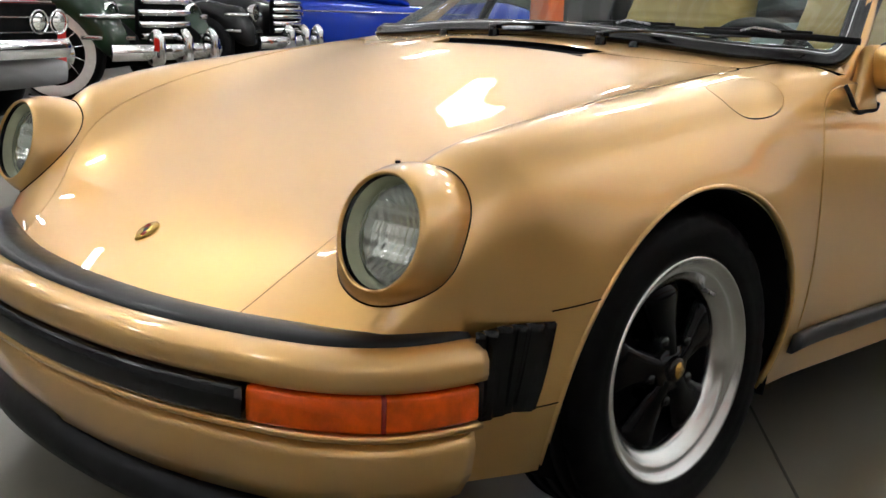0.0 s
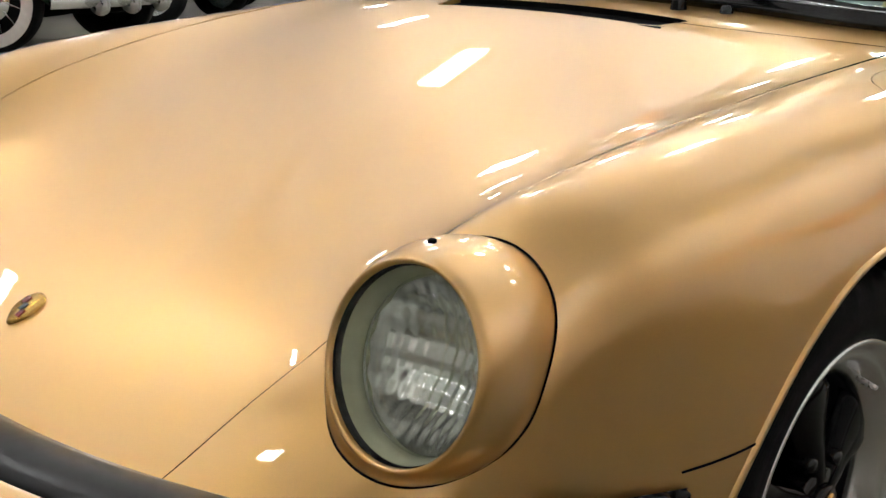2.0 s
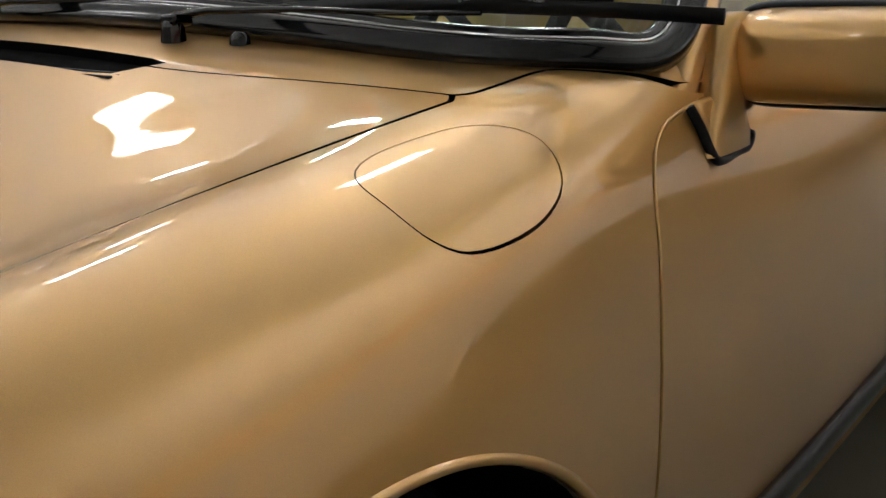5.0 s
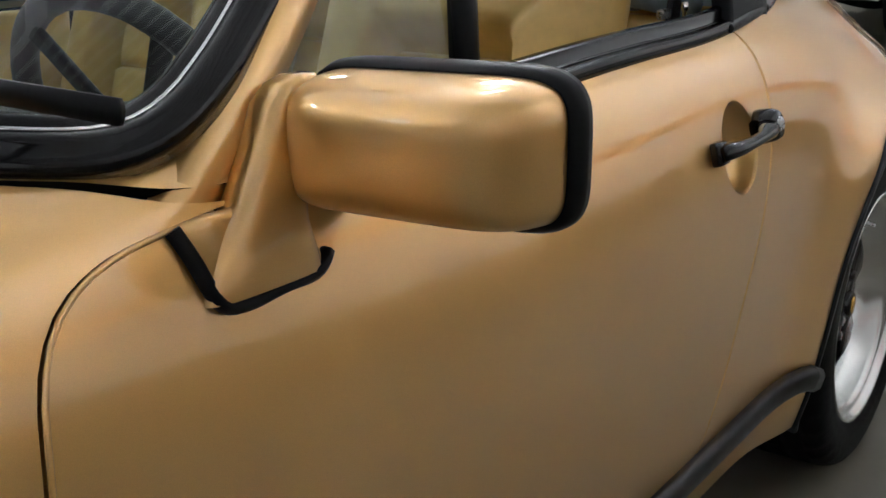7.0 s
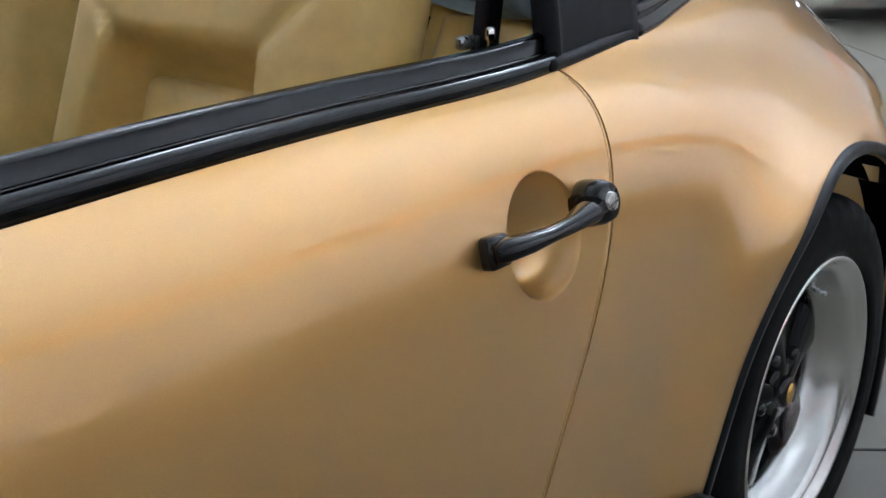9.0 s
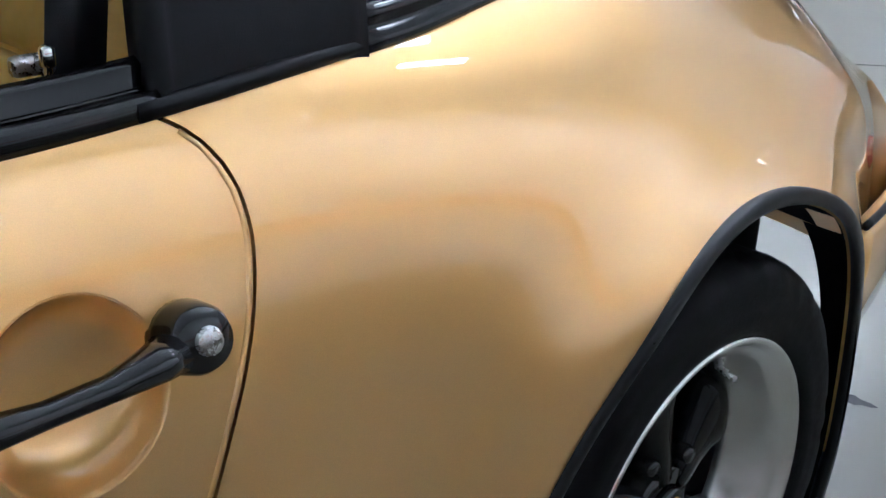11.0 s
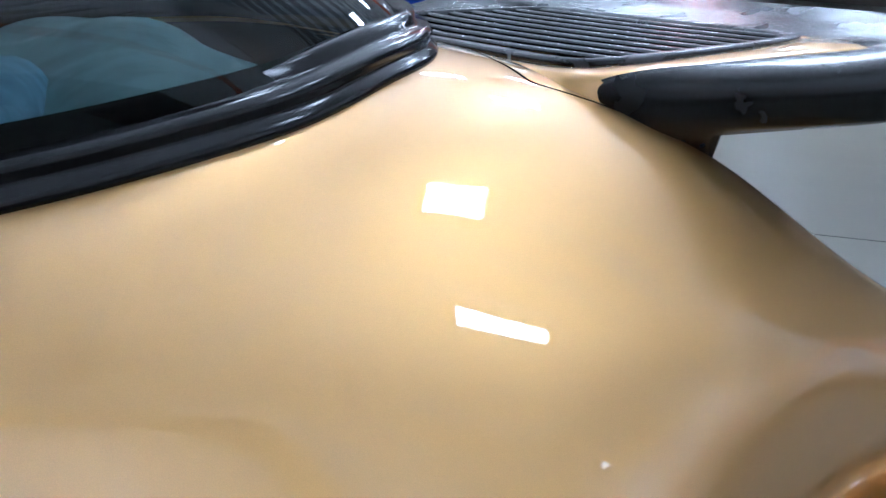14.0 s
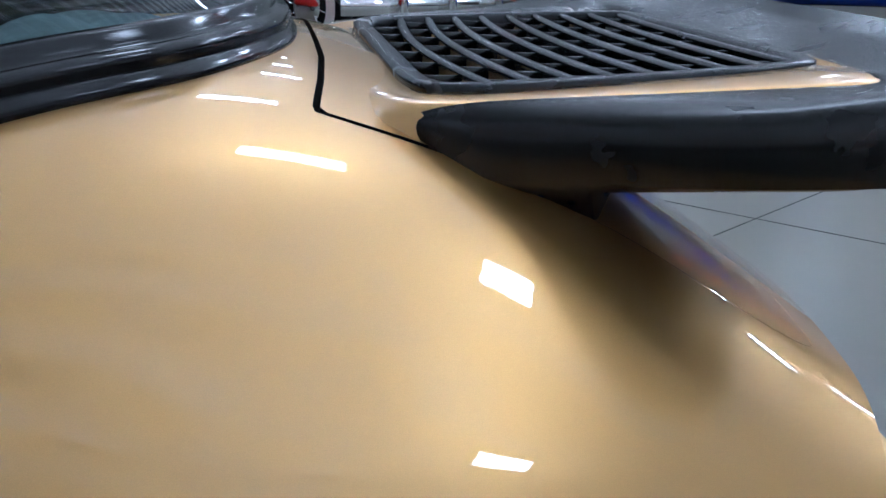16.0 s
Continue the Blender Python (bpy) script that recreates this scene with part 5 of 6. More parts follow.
grille_edge = curve_through([(0.0, 2.682), (0.22, 2.682), (0.30, 2.686), (0.335, 2.70), (0.345, 2.735), (0.342, 2.80), (0.33, 2.92), (0.305, 3.03), (0.285, 3.062), (0.25, 3.07), (0.12, 3.075), (0.0, 3.076)], 70)


def deck_z(y):
    return TAIL_Z + 0.022 * (y - 2.65) / 0.45


rows = []
for (x, y), (gx, gy) in zip(outer, grille_edge):
    q, m = top_at(max(x, 0.001), y)
    base = q.z - 0.012
    z = deck_z(y)
    base = base if y < 2.70 else max(base, z - 0.035)
    rows.append([(x + 0.004 * (x > 0.3), y - 0.012 * (y < 2.66), base), (x + 0.002 * (x > 0.3), y - 0.010 * (y < 2.66), max(base + 0.005, z - 0.05)), (x, y - 0.003 * (y < 2.66), z - 0.010), (x - 0.004 * (x > 0.3), y + 0.003 * (y < 2.66), z - 0.002), (x * 0.97, 2.87 + (y - 2.87) * 0.97, z), (gx * 1.03, 2.87 + (gy - 2.87) * 1.02, z), (gx, gy, z - 0.003), (gx, gy, z - 0.03)])
full = [[(-a, b, c) for a, b, c in r] for r in rows] + rows[::-1][1:]
bm = grid_mesh(full, closed_v=False)
bmesh.ops.recalc_face_normals(bm, faces=bm.faces)
part("tail_deck", bm, GOLD, spoiler, "gold spoiler deck round the grille")
# black grille frame and slats
path = [(x, y) for x, y in grille_edge]
ringp = [Vector((-x, y, deck_z(y) + 0.001)) for x, y in path] + [Vector((x, y, deck_z(y) + 0.001)) for x, y in path[::-1][1:-1]]
bm = sweep(ringp, [(-0.012, -0.008), (-0.013, 0.003), (-0.008, 0.0055), (0.008, 0.0045), (0.012, -0.001), (0.012, -0.02)], Vector((0, 0, 1)), closed=True)
grille = part("grille_frame", bm, SPOILER_RUBBER, spoiler, "black grille surround")
part("grille_floor", box(0.72, 0.46, 0.008, (0, 2.88, 0.905)), DARK, grille)


def grille_half(y):
    k = [p for p in path if p[0] > 0.2]
    return float(np.interp(y, [p[1] for p in k], [p[0] for p in k]))


def slat_y(k, x):
    """Slats bow forward in the middle."""
    y0 = 2.722 + 0.0405 * k
    return y0 + 0.022 * (x / 0.34) ** 2 * (1 - 0.06 * k)


for k in range(9):
    rows = []
    w = grille_half(min(max(2.722 + 0.0405 * k, 2.705), 3.045)) - 0.002
    for j in range(25):
        x = (-1 + j / 12) * w
        yy = slat_y(k, x)
        z = deck_z(yy)
        rows.append([(x, yy - 0.005, z - 0.001), (x, yy - 0.003, z + 0.0035), (x, yy + 0.003, z + 0.0045), (x, yy + 0.008, z + 0.001), (x, yy + 0.019, z - 0.026), (x, yy + 0.015, z - 0.027), (x, yy + 0.001, z - 0.006)])
    bm = grid_mesh(rows, closed_u=True)
    bmesh.ops.recalc_face_normals(bm, faces=bm.faces)
    part("slat", bm, SLAT, grille)
# short staggered bars from slat to slat
for k in range(-1, 8):
    for j in range(-3, 4):
        x = 0.098 * j + 0.049 * (k % 2)
        if abs(x) < grille_half(max(2.722 + 0.0405 * k, 2.705)) - 0.04:
            y0 = slat_y(k, x) + 0.004 if k >= 0 else 2.694
            y1 = slat_y(k + 1, x)
            part("cross_bar", box(0.0045, y1 - y0, 0.014, (x, (y0 + y1) / 2, deck_z(y0) - 0.006), 0.0012, 1), SLAT, grille)
# soft rubber lip round the sides and the back
lip = curve_through([(0.402, 2.650, 0.0), (0.425, 2.69, 0.12), (0.455, 2.76, 0.30), (0.50, 2.85, 0.55), (0.545, 2.95, 0.78), (0.572, 3.05, 0.93), (0.572, 3.13, 1.0), (0.54, 3.20, 1.0), (0.46, 3.235, 1.0), (0.30, 3.255, 1.0), (0.0, 3.262, 1.0)], 64)
rows = []
inner_path = curve_through([(0.400, 2.662), (0.410, 2.70), (0.4115, 2.77), (0.412, 2.85), (0.411, 2.94), (0.409, 3.03), (0.40, 3.075), (0.375, 3.092), (0.32, 3.10), (0.20, 3.108), (0.0, 3.113)], 64)
for (x, y, g), (ix, iy) in zip(lip, inner_path):
    z = deck_z(iy)
    up = 0.030 * g * smoothstep(2.85, 3.15, y)
    q, m = top_at(min(ix, 0.45), min(iy, 3.05))
    keel = max(q.z - 0.010, z - 0.16 + 0.10 * smoothstep(2.80, 2.86, iy))
    rows.append([(ix - 0.003, iy, z - 0.004), (ix + (x - ix) * 0.15, iy + (y - iy) * 0.15, z + 0.001), (ix + (x - ix) * 0.55, iy + (y - iy) * 0.55, z + 0.002 + up * 0.35), (ix + (x - ix) * 0.9, iy + (y - iy) * 0.9, z - 0.001 - 0.012 * (1 - g) + up), (x, y, z - 0.012 - 0.010 * (1 - g) + up), (x + 0.004 * g, y + 0.004 * g, z - 0.035 + up * 0.7), (x - 0.004, y, z - 0.060 - 0.006 * g + up * 0.4), (ix + (x - ix) * 0.55, iy + (y - iy) * 0.55, z - 0.075 - 0.004 * g), (ix + (x - ix) * 0.15, iy + (y - iy) * 0.15, max(keel, z - 0.12)), (ix - 0.004, iy - 0.004, keel)])
# the lip's front end closes in a round nose
for k in range(9):
    f = math.sqrt(1 - (1 - k / 9) ** 2) * 0.96 + 0.04
    c = Vector((rows[k][0][0] + 0.004, rows[k][0][1], rows[k][1][2] - 0.018))
    rows[k] = [tuple(c + (Vector(p) - c) * f) for p in rows[k]]
full = [[(-a, b, c) for a, b, c in r] for r in rows] + rows[::-1][1:]
bm = grid_mesh(full)
bmesh.ops.recalc_face_normals(bm, faces=bm.faces)
part("spoiler_lip", bm, SPOILER_RUBBER, spoiler, "thick black rubber spoiler lip")

# ---- tail: panel, lamps, bumper ----
tail_half = curve_through([(0.0, 3.14), (0.2, 3.128), (0.4, 3.09), (0.52, 3.055), (0.60, 3.01), (0.645, 2.94)], 30)


def tail_piece(name, section, mat, label="", a=-1.0, b=1.0, count=80):
    idx = np.linspace(-1, 1, 2 * len(tail_half) - 1)
    fullp = np.r_[tail_half[::-1] * [-1, 1], tail_half[1:]]
    k = np.linspace(a, b, count)
    pts = np.stack([np.interp(k, idx, fullp[:, c]) for c in (0, 1)], -1)
    d = np.gradient(np.stack([np.interp(np.linspace(a, b, count), idx, fullp[:, c]) for c in (0, 1)], -1), axis=0)
    out = np.stack([-d[:, 1], d[:, 0]], -1)
    out = out / np.linalg.norm(out, axis=1, keepdims=True)
    rows = [[(p[0] + n[0] * o, p[1] + n[1] * o, z - 0.075 * min(abs(p[0]) / 0.58, 1.1) ** 3 * (z - 0.5) / 0.2) for o, z in section] for p, n in zip(pts, out)]
    bm = grid_mesh(rows, closed_u=True)
    bm.verts.ensure_lookup_table()
    k = len(section)
    bm.faces.new(bm.verts[:k])
    bm.faces.new(bm.verts[-k:])
    bmesh.ops.recalc_face_normals(bm, faces=bm.faces)
    return part(name, bm, mat, car, label)


tail_piece("reflector_band", [(-0.02, 0.655), (0.004, 0.655), (0.010, 0.645), (0.010, 0.575), (0.004, 0.565), (-0.02, 0.565)], RED_LENS, "red reflector band", -0.62, 0.62)
for a, b in ((0.63, 0.93), (-0.93, -0.63)):
    tail_piece("tail_lamp", [(-0.02, 0.665), (0.010, 0.662), (0.022, 0.650), (0.024, 0.60), (0.020, 0.562), (-0.02, 0.556)], RED_LENS, "red tail lamp", a, b, 24)
tail_piece("tail_panel", [(-0.03, 0.70), (0.0, 0.698), (0.003, 0.66), (-0.02, 0.65), (-0.04, 0.66)], GOLD, "", -0.86, 0.86)
# rear bumper, wrapping forward to the wheel arch
rb = curve_through([(0.0, 3.235), (0.25, 3.222), (0.45, 3.18), (0.58, 3.11), (0.66, 3.00), (0.705, 2.88), (0.735, 2.75), (0.752, 2.66), (0.757, 2.624)], 60)
full = [Vector((-x, y, 0)) for x, y in rb[::-1]] + [Vector((x, y, 0)) for x, y in rb[1:]]


def rear_piece(name, section, mat, label="", pts=full):
    bm = sweep(pts, section, Vector((0, 0, 1)))
    return part(name, bm, mat, car, label)


rear_piece("rear_bumper", [(0.02, 0.555), (-0.004, 0.556), (-0.012, 0.548), (-0.014, 0.50), (-0.010, 0.452), (0.004, 0.38), (0.02, 0.33), (0.03, 0.32), (0.026, 0.54)], GOLD, "gold rear bumper")
mids = [p for p in full if p.y > 2.83]
rear_piece("rear_rub_strip", [(-0.012, 0.535), (-0.030, 0.530), (-0.034, 0.51), (-0.030, 0.485), (-0.012, 0.48)], RUBBER, "black rubber rear rub strip", mids)
side_seam = [Vector((x + 0.003, y, 0.563)) for x, y in rb if 2.62 <= y < 3.0]
pair("rear_bumper_strip", tube(side_seam, 0.006, 8), RUBBER, car)
# rear inner arch flap behind the tyre
pair("splash_flap", moved(box(0.10, 0.012, 0.20, bevel=0.004), pose(0.70, 2.575, 0.33, 10)), RUBBER, car)

# silencer across the tail, behind the axle
part("silencer", box(0.84, 0.22, 0.20, (0.0, 2.93, 0.32), 0.05), DARK, car, "dark round-edged exhaust silencer")


# ---- the hall ----
X0, X1, Y0, Y1, TOP = -19.0, 4.8, -9.0, 22.0, 6.6
LAMP_Z = 4.0


def floor_material():
    m, nodes, links, b = material("sealed_concrete")
    big = add_noise(nodes, links, 0.5, 8, 0.62)
    r = ramp(nodes, links, big.outputs["Fac"], [(0.30, (0.129, 0.119, 0.090)), (0.50, (0.148, 0.137, 0.104)), (0.70, (0.170, 0.157, 0.119))])
    links.new(r.outputs["Color"], b.inputs["Base Color"])
    b.inputs["Roughness"].default_value = 0.30
    return m


FLOOR = floor_material()
WHITE_WALL = surface("white_wall", (0.80, 0.79, 0.76), 0.6, vary=0.05, scale=1.2, relief=0.1, relief_scale=60)
WALL = surface("painted_wall", (0.55, 0.54, 0.51), 0.7, vary=0.06, scale=1.2, relief=0.1, relief_scale=60)
DARK_WALL = surface("dark_painted_wall", (0.09, 0.075, 0.06), 0.7, vary=0.1, scale=1.0)
ORANGE = surface("orange_paint", (0.55, 0.10, 0.02), 0.5, vary=0.08, scale=3)
CEILING = surface("ceiling_deck", (0.32, 0.316, 0.307), 0.7, vary=0.1, scale=0.8)
JOINT = surface("joint_filler", (0.07, 0.07, 0.065), 0.8, vary=0.3, scale=30)
LAMP = glowing("lamp_diffuser", (1.0, 0.96, 0.90), 30.0)
LAMP_FILL = glowing("fill_lamp_diffuser", (1.0, 0.96, 0.90), 90.0)
# Glow added on the lamp tops to brighten the deck and ribs
ADDED_UPLIGHT = glowing("added_uplight_glow", (1.0, 0.96, 0.90), 136.0)
WALL_WASH_GLOW = glowing("wall_wash_glow", (1.0, 0.96, 0.90), 15.0)
LAMP_FRAME = surface("white_lamp_frame", (0.7, 0.7, 0.68), 0.5)

floor = tagged(part("floor", box(X1 - X0, Y1 - Y0, 0.2, ((X0 + X1) / 2, (Y0 + Y1) / 2, -0.1)), FLOOR, smooth=False), "smooth sealed grey concrete hall floor", kind="structure")
cuts = bmesh.new()
for turn, offsets in ((131, [-0.86 + 3.6 * k for k in range(-4, 6)]), (41, [1.565 + 3.6 * k for k in range(-6, 7)])):
    d = Vector((math.cos(radians(turn)), math.sin(radians(turn)), 0))
    n = Vector((-d.y, d.x, 0))
    for o in offsets:
        inside_t = [t for t in np.arange(-40, 40, 0.05) if X0 < (n * o + d * t).x < X1 and Y0 < (n * o + d * t).y < Y1]
        if len(inside_t) > 4:
            mid, length = (inside_t[0] + inside_t[-1]) / 2, inside_t[-1] - inside_t[0]
            cuts = join(cuts, moved(box(length, 0.006, 0.002), Matrix.Translation(n * o + d * mid + Vector((0, 0, 0.0012 if turn > 90 else 0.0016))) @ Matrix.Rotation(radians(turn), 4, "Z")))
tagged(part("floor_joint", cuts, JOINT, smooth=False), "dark saw-cut joints across the concrete floor", kind="structure")
for name, bm in (("wall_west", box(0.2, Y1 - Y0, TOP, (X0 - 0.1, (Y0 + Y1) / 2, TOP / 2))), ("wall_east", box(0.2, Y1 - Y0, TOP, (X1 + 0.1, (Y0 + Y1) / 2, TOP / 2))),
                 ("wall_south", box(X1 - X0 + 0.4, 0.2, TOP, ((X0 + X1) / 2, Y0 - 0.1, TOP / 2))), ("wall_north", box(X1 - X0 + 0.4, 0.2, TOP, ((X0 + X1) / 2, Y1 + 0.1, TOP / 2)))):
    tagged(part(name, bm, WHITE_WALL if name == "wall_east" else DARK_WALL if name == "wall_north" else WALL, smooth=False), "white painted hall wall" if name == "wall_east" else "dark brown painted hall wall" if name == "wall_north" else "grey painted hall wall", kind="structure")
bm = box(X1 - X0, Y1 - Y0, 0.1, ((X0 + X1) / 2, (Y0 + Y1) / 2, TOP + 0.05))
ribs = bmesh.new()
for k in range(36):
    ribs = join(ribs, box(0.24, Y1 - Y0, 0.09, (X0 + 0.45 + k * 0.66, (Y0 + Y1) / 2, TOP - 0.045)))
RIB = surface("white_roof_rib", (0.82, 0.81, 0.78), 0.55, vary=0.06, scale=2)
tagged(part("ceiling_ribs", ribs, RIB, smooth=False), "white painted ribs under the roof deck", kind="structure")
tagged(part("ceiling", bm, CEILING, smooth=False), "ribbed grey ceiling deck", kind="structure")


def build_fixture():
    """A flat lamp hung under the deck: it shines down; a stronger glow added on top lights the ceiling."""
    f = empty("ceiling_light", "rectangular white ceiling light hung under the deck", "ceiling light", "ceiling lights in rows")
    frame_bm = join(box(0.68, 0.03, 0.09, (0, 0.23, 0.04), 0.004), box(0.68, 0.03, 0.09, (0, -0.23, 0.04), 0.004), box(0.03, 0.46, 0.09, (0.325, 0, 0.04), 0.004), box(0.03, 0.46, 0.09, (-0.325, 0, 0.04), 0.004))
    part("frame", frame_bm, LAMP_FRAME, f)
    part("diffuser", box(0.61, 0.42, 0.012, (0, 0, 0.012), 0.002), LAMP, f)
    part("uplight_panel", box(0.61, 0.42, 0.010, (0, 0, 0.070), 0.002), ADDED_UPLIGHT, f, "added glowing panel that brightens the ceiling above")
    for x in (-0.15, 0.15):
        part("hanger", tube([(x, 0, 0.08), (x, 0, TOP - LAMP_Z + 0.01)], 0.004, 6), LAMP_FRAME, f)
    return f


fixture = build_fixture()
# places in the plan and the lamps' size
spots = [(0.1, 5.5, 0.55, 1.45), (1.25, 6.0, 0.62, 1.4), (-1.2, 3.6, 0.8, 1.0), (-3.92, 3.05, 0.8, 1.0), (-6.3, 4.9, 0.8, 1.0)]
# The rows from here on are added freely to light the hall
spots += [(x, 3.4, 0.8, 0.8) for x in (-7.8, -11.0, -14.2, -17.2)]
spots += [(x, y, 0.8, 0.8) for y in (9.4, 15.0) for x in (-16.0, -11.5, -7.6)]
spots += [(x, -1.0, 1, 1) for x in (-3.4, -6.7, -10.0, -14.0)]
spots += [(x, -4.6, 1, 1) for x in (-7.0, -3.8, -0.6)]
spots += [(x, y, 1, 1) for y in (6.8, 9.4, 12.2) for x in (-3.2, -5.5)]
for n, (x, y, w, d) in enumerate(spots):
    m = pose(x, y, LAMP_Z) @ Matrix.Diagonal((w, d, 1, 1))
    if n == 0:
        fixture.matrix_basis = m
    else:
        lamp_copy = copy_thing(fixture, m)
        # These get a stronger glow, added to brighten the floor there
        if x < -2.5 and y > 5:
            for o in lamp_copy.children:
                if o.name.startswith("diffuser"):
                    o.data = o.data.copy()
                    o.data.materials[0] = LAMP_FILL


def build_wall_wash():
    """An added, unseen hung trough that throws its light at the wall behind it."""
    f = empty("wall_wash", "unseen long white trough added to brighten the white wall", "wall light", "trough lights along the wall")
    part("housing", join(box(0.02, 2.4, 0.42, (0, 0, 0), 0.004), box(0.20, 2.4, 0.02, (0.10, 0, 0.205), 0.004)), LAMP_FRAME, f)
    part("uplight_panel", box(0.10, 2.3, 0.010, (0.10, 0, 0.222), 0.002), WALL_WASH_GLOW, f, "added glowing panel that brightens the ceiling above")
    part("diffuser", box(0.012, 2.34, 0.30, (0.020, 0, 0.02), 0.002), WALL_WASH_GLOW, f)
    for y in (-0.9, 0.9):
        part("hanger", tube([(0.02, y, 0.2), (0.02, y, TOP - 3.9 + 0.01)], 0.004, 6), LAMP_FRAME, f)
    return f


# Six troughs added out of view to wash the east wall with light
wall_wash = build_wall_wash()
for n, y in enumerate((3.2, 6.6, 10.0, 13.4, -3.6, -7.0)):
    m = pose(3.3, y, 3.9)
    if n == 0:
        wall_wash.matrix_basis = m
    else:
        copy_thing(wall_wash, m)
BROWN_BASE = surface("brown_wall_base", (0.07, 0.045, 0.026), 0.6)
# painted band along the east wall
tagged(part("wall_band", box(0.012, Y1 - Y0, 0.24, (X1 - 0.007, (Y0 + Y1) / 2, 1.92)), ORANGE, smooth=False), "orange band painted along the wall", kind="structure")
tagged(part("wall_plinth", box(0.014, Y1 - Y0, 0.75, (X1 - 0.008, (Y0 + Y1) / 2, 0.375)), BROWN_BASE, smooth=False), "dark brown painted wall base", kind="structure")
# unseen white partition added across the north-east corner for reflections, banded like the wall beside it
NORTH = 15.2
tagged(part("wall_partition", box(X1 + 1.4, 0.12, TOP, ((X1 - 1.4) / 2, NORTH + 0.06, TOP / 2)), WHITE_WALL, smooth=False), "unseen white painted partition wall added for reflections", kind="structure")
tagged(part("partition_band", box(X1 + 1.38, 0.012, 0.24, ((X1 - 1.4) / 2, NORTH - 0.007, 1.92)), ORANGE, smooth=False), "orange band painted along the partition", kind="structure")
tagged(part("partition_plinth", box(X1 + 1.38, 0.014, 0.75, ((X1 - 1.4) / 2, NORTH - 0.008, 0.375)), BROWN_BASE, smooth=False), "dark brown painted base of the partition", kind="structure")
# oily mark on the floor behind the car
bm = bmesh.new()
ring = []
for k in range(28):
    a = 2 * math.pi * k / 28
    r = 0.036 * (1 + 0.35 * math.sin(3 * a + 1) + 0.2 * math.sin(7 * a))
    ring.append(bm.verts.new((0.552 + 1.3 * r * math.cos(a), 3.19 + 0.8 * r * math.sin(a), 0.002)))
bm.faces.new(ring)
tagged(part("floor_stain", bm, surface("oil_mark", (0.05, 0.05, 0.048), 0.15), smooth=False), "small dark wet oil spot on the concrete", "stain")

world = bpy.data.worlds.new("hall")
world.use_nodes = True
scene.world = world
world.node_tree.nodes["Background"].inputs[0].default_value = (0.5, 0.5, 0.5, 1)
world.node_tree.nodes["Background"].inputs[1].default_value = 0.02


# ---- the other cars in the hall ----
WHITEWALL = surface("whitewall_rubber", (0.72, 0.71, 0.66), 0.55, vary=0.06, scale=20)
FAR_GREY = surface("grey_valance_paint", (0.16, 0.16, 0.16), 0.5, vary=0.1, scale=3, gloss=0.3)
CAR_RED = paint("red_car_paint", (0.42, 0.012, 0.006), metal=0.0, rough=0.5, coat_ior=1.33)
CAR_GREEN = paint("dark_green_car_paint", (0.006, 0.020, 0.008), metal=0.0, rough=0.5, coat_ior=1.33)
CAR_BLACK = paint("black_car_paint", (0.003, 0.003, 0.0035), metal=0.0, rough=0.5, coat_ior=1.33)
CAR_BLUE = paint("blue_car_paint", (0.006, 0.030, 0.30), metal=0.0, rough=0.5, coat_ior=1.33)
for m in (CAR_RED, CAR_GREEN, CAR_BLACK, CAR_BLUE):
    m.node_tree.nodes["Principled BSDF"].inputs["Specular IOR Level"].default_value = 0.1


def loft(sections, mat_name="", power=2.6, count=28):
    """A closed body through rounded sections (y, half width, low, high)."""
    rings = []
    for y, hw, lo, hi in sections:
        ring = []
        for k in range(count):
            a = 2 * math.pi * k / count
            c, s = math.cos(a), math.sin(a)
            ring.append((hw * math.copysign(abs(c) ** (2 / power), c), y, (lo + hi) / 2 + (hi - lo) / 2 * math.copysign(abs(s) ** (2 / power), s)))
        rings.append(ring)
    bm = bmesh.new()
    vs = [[bm.verts.new(p) for p in r] for r in rings]
    for a, b in zip(vs, vs[1:]):
        for k in range(count):
            bm.faces.new((a[k], a[(k + 1) % count], b[(k + 1) % count], b[k]))
    bm.faces.new(vs[0])
    bm.faces.new(vs[-1][::-1])
    bmesh.ops.recalc_face_normals(bm, faces=bm.faces)
    return bm


def eased(keys, count=18):
    """Sections evened out by a smooth curve through the given ones."""
    k = np.array(keys)
    y = np.linspace(k[0, 0], k[-1, 0], count)
    return [(float(t), *[float(spline(k[:, 0], k[:, c], np.array([t]))[0]) for c in (1, 2, 3)]) for t in y]


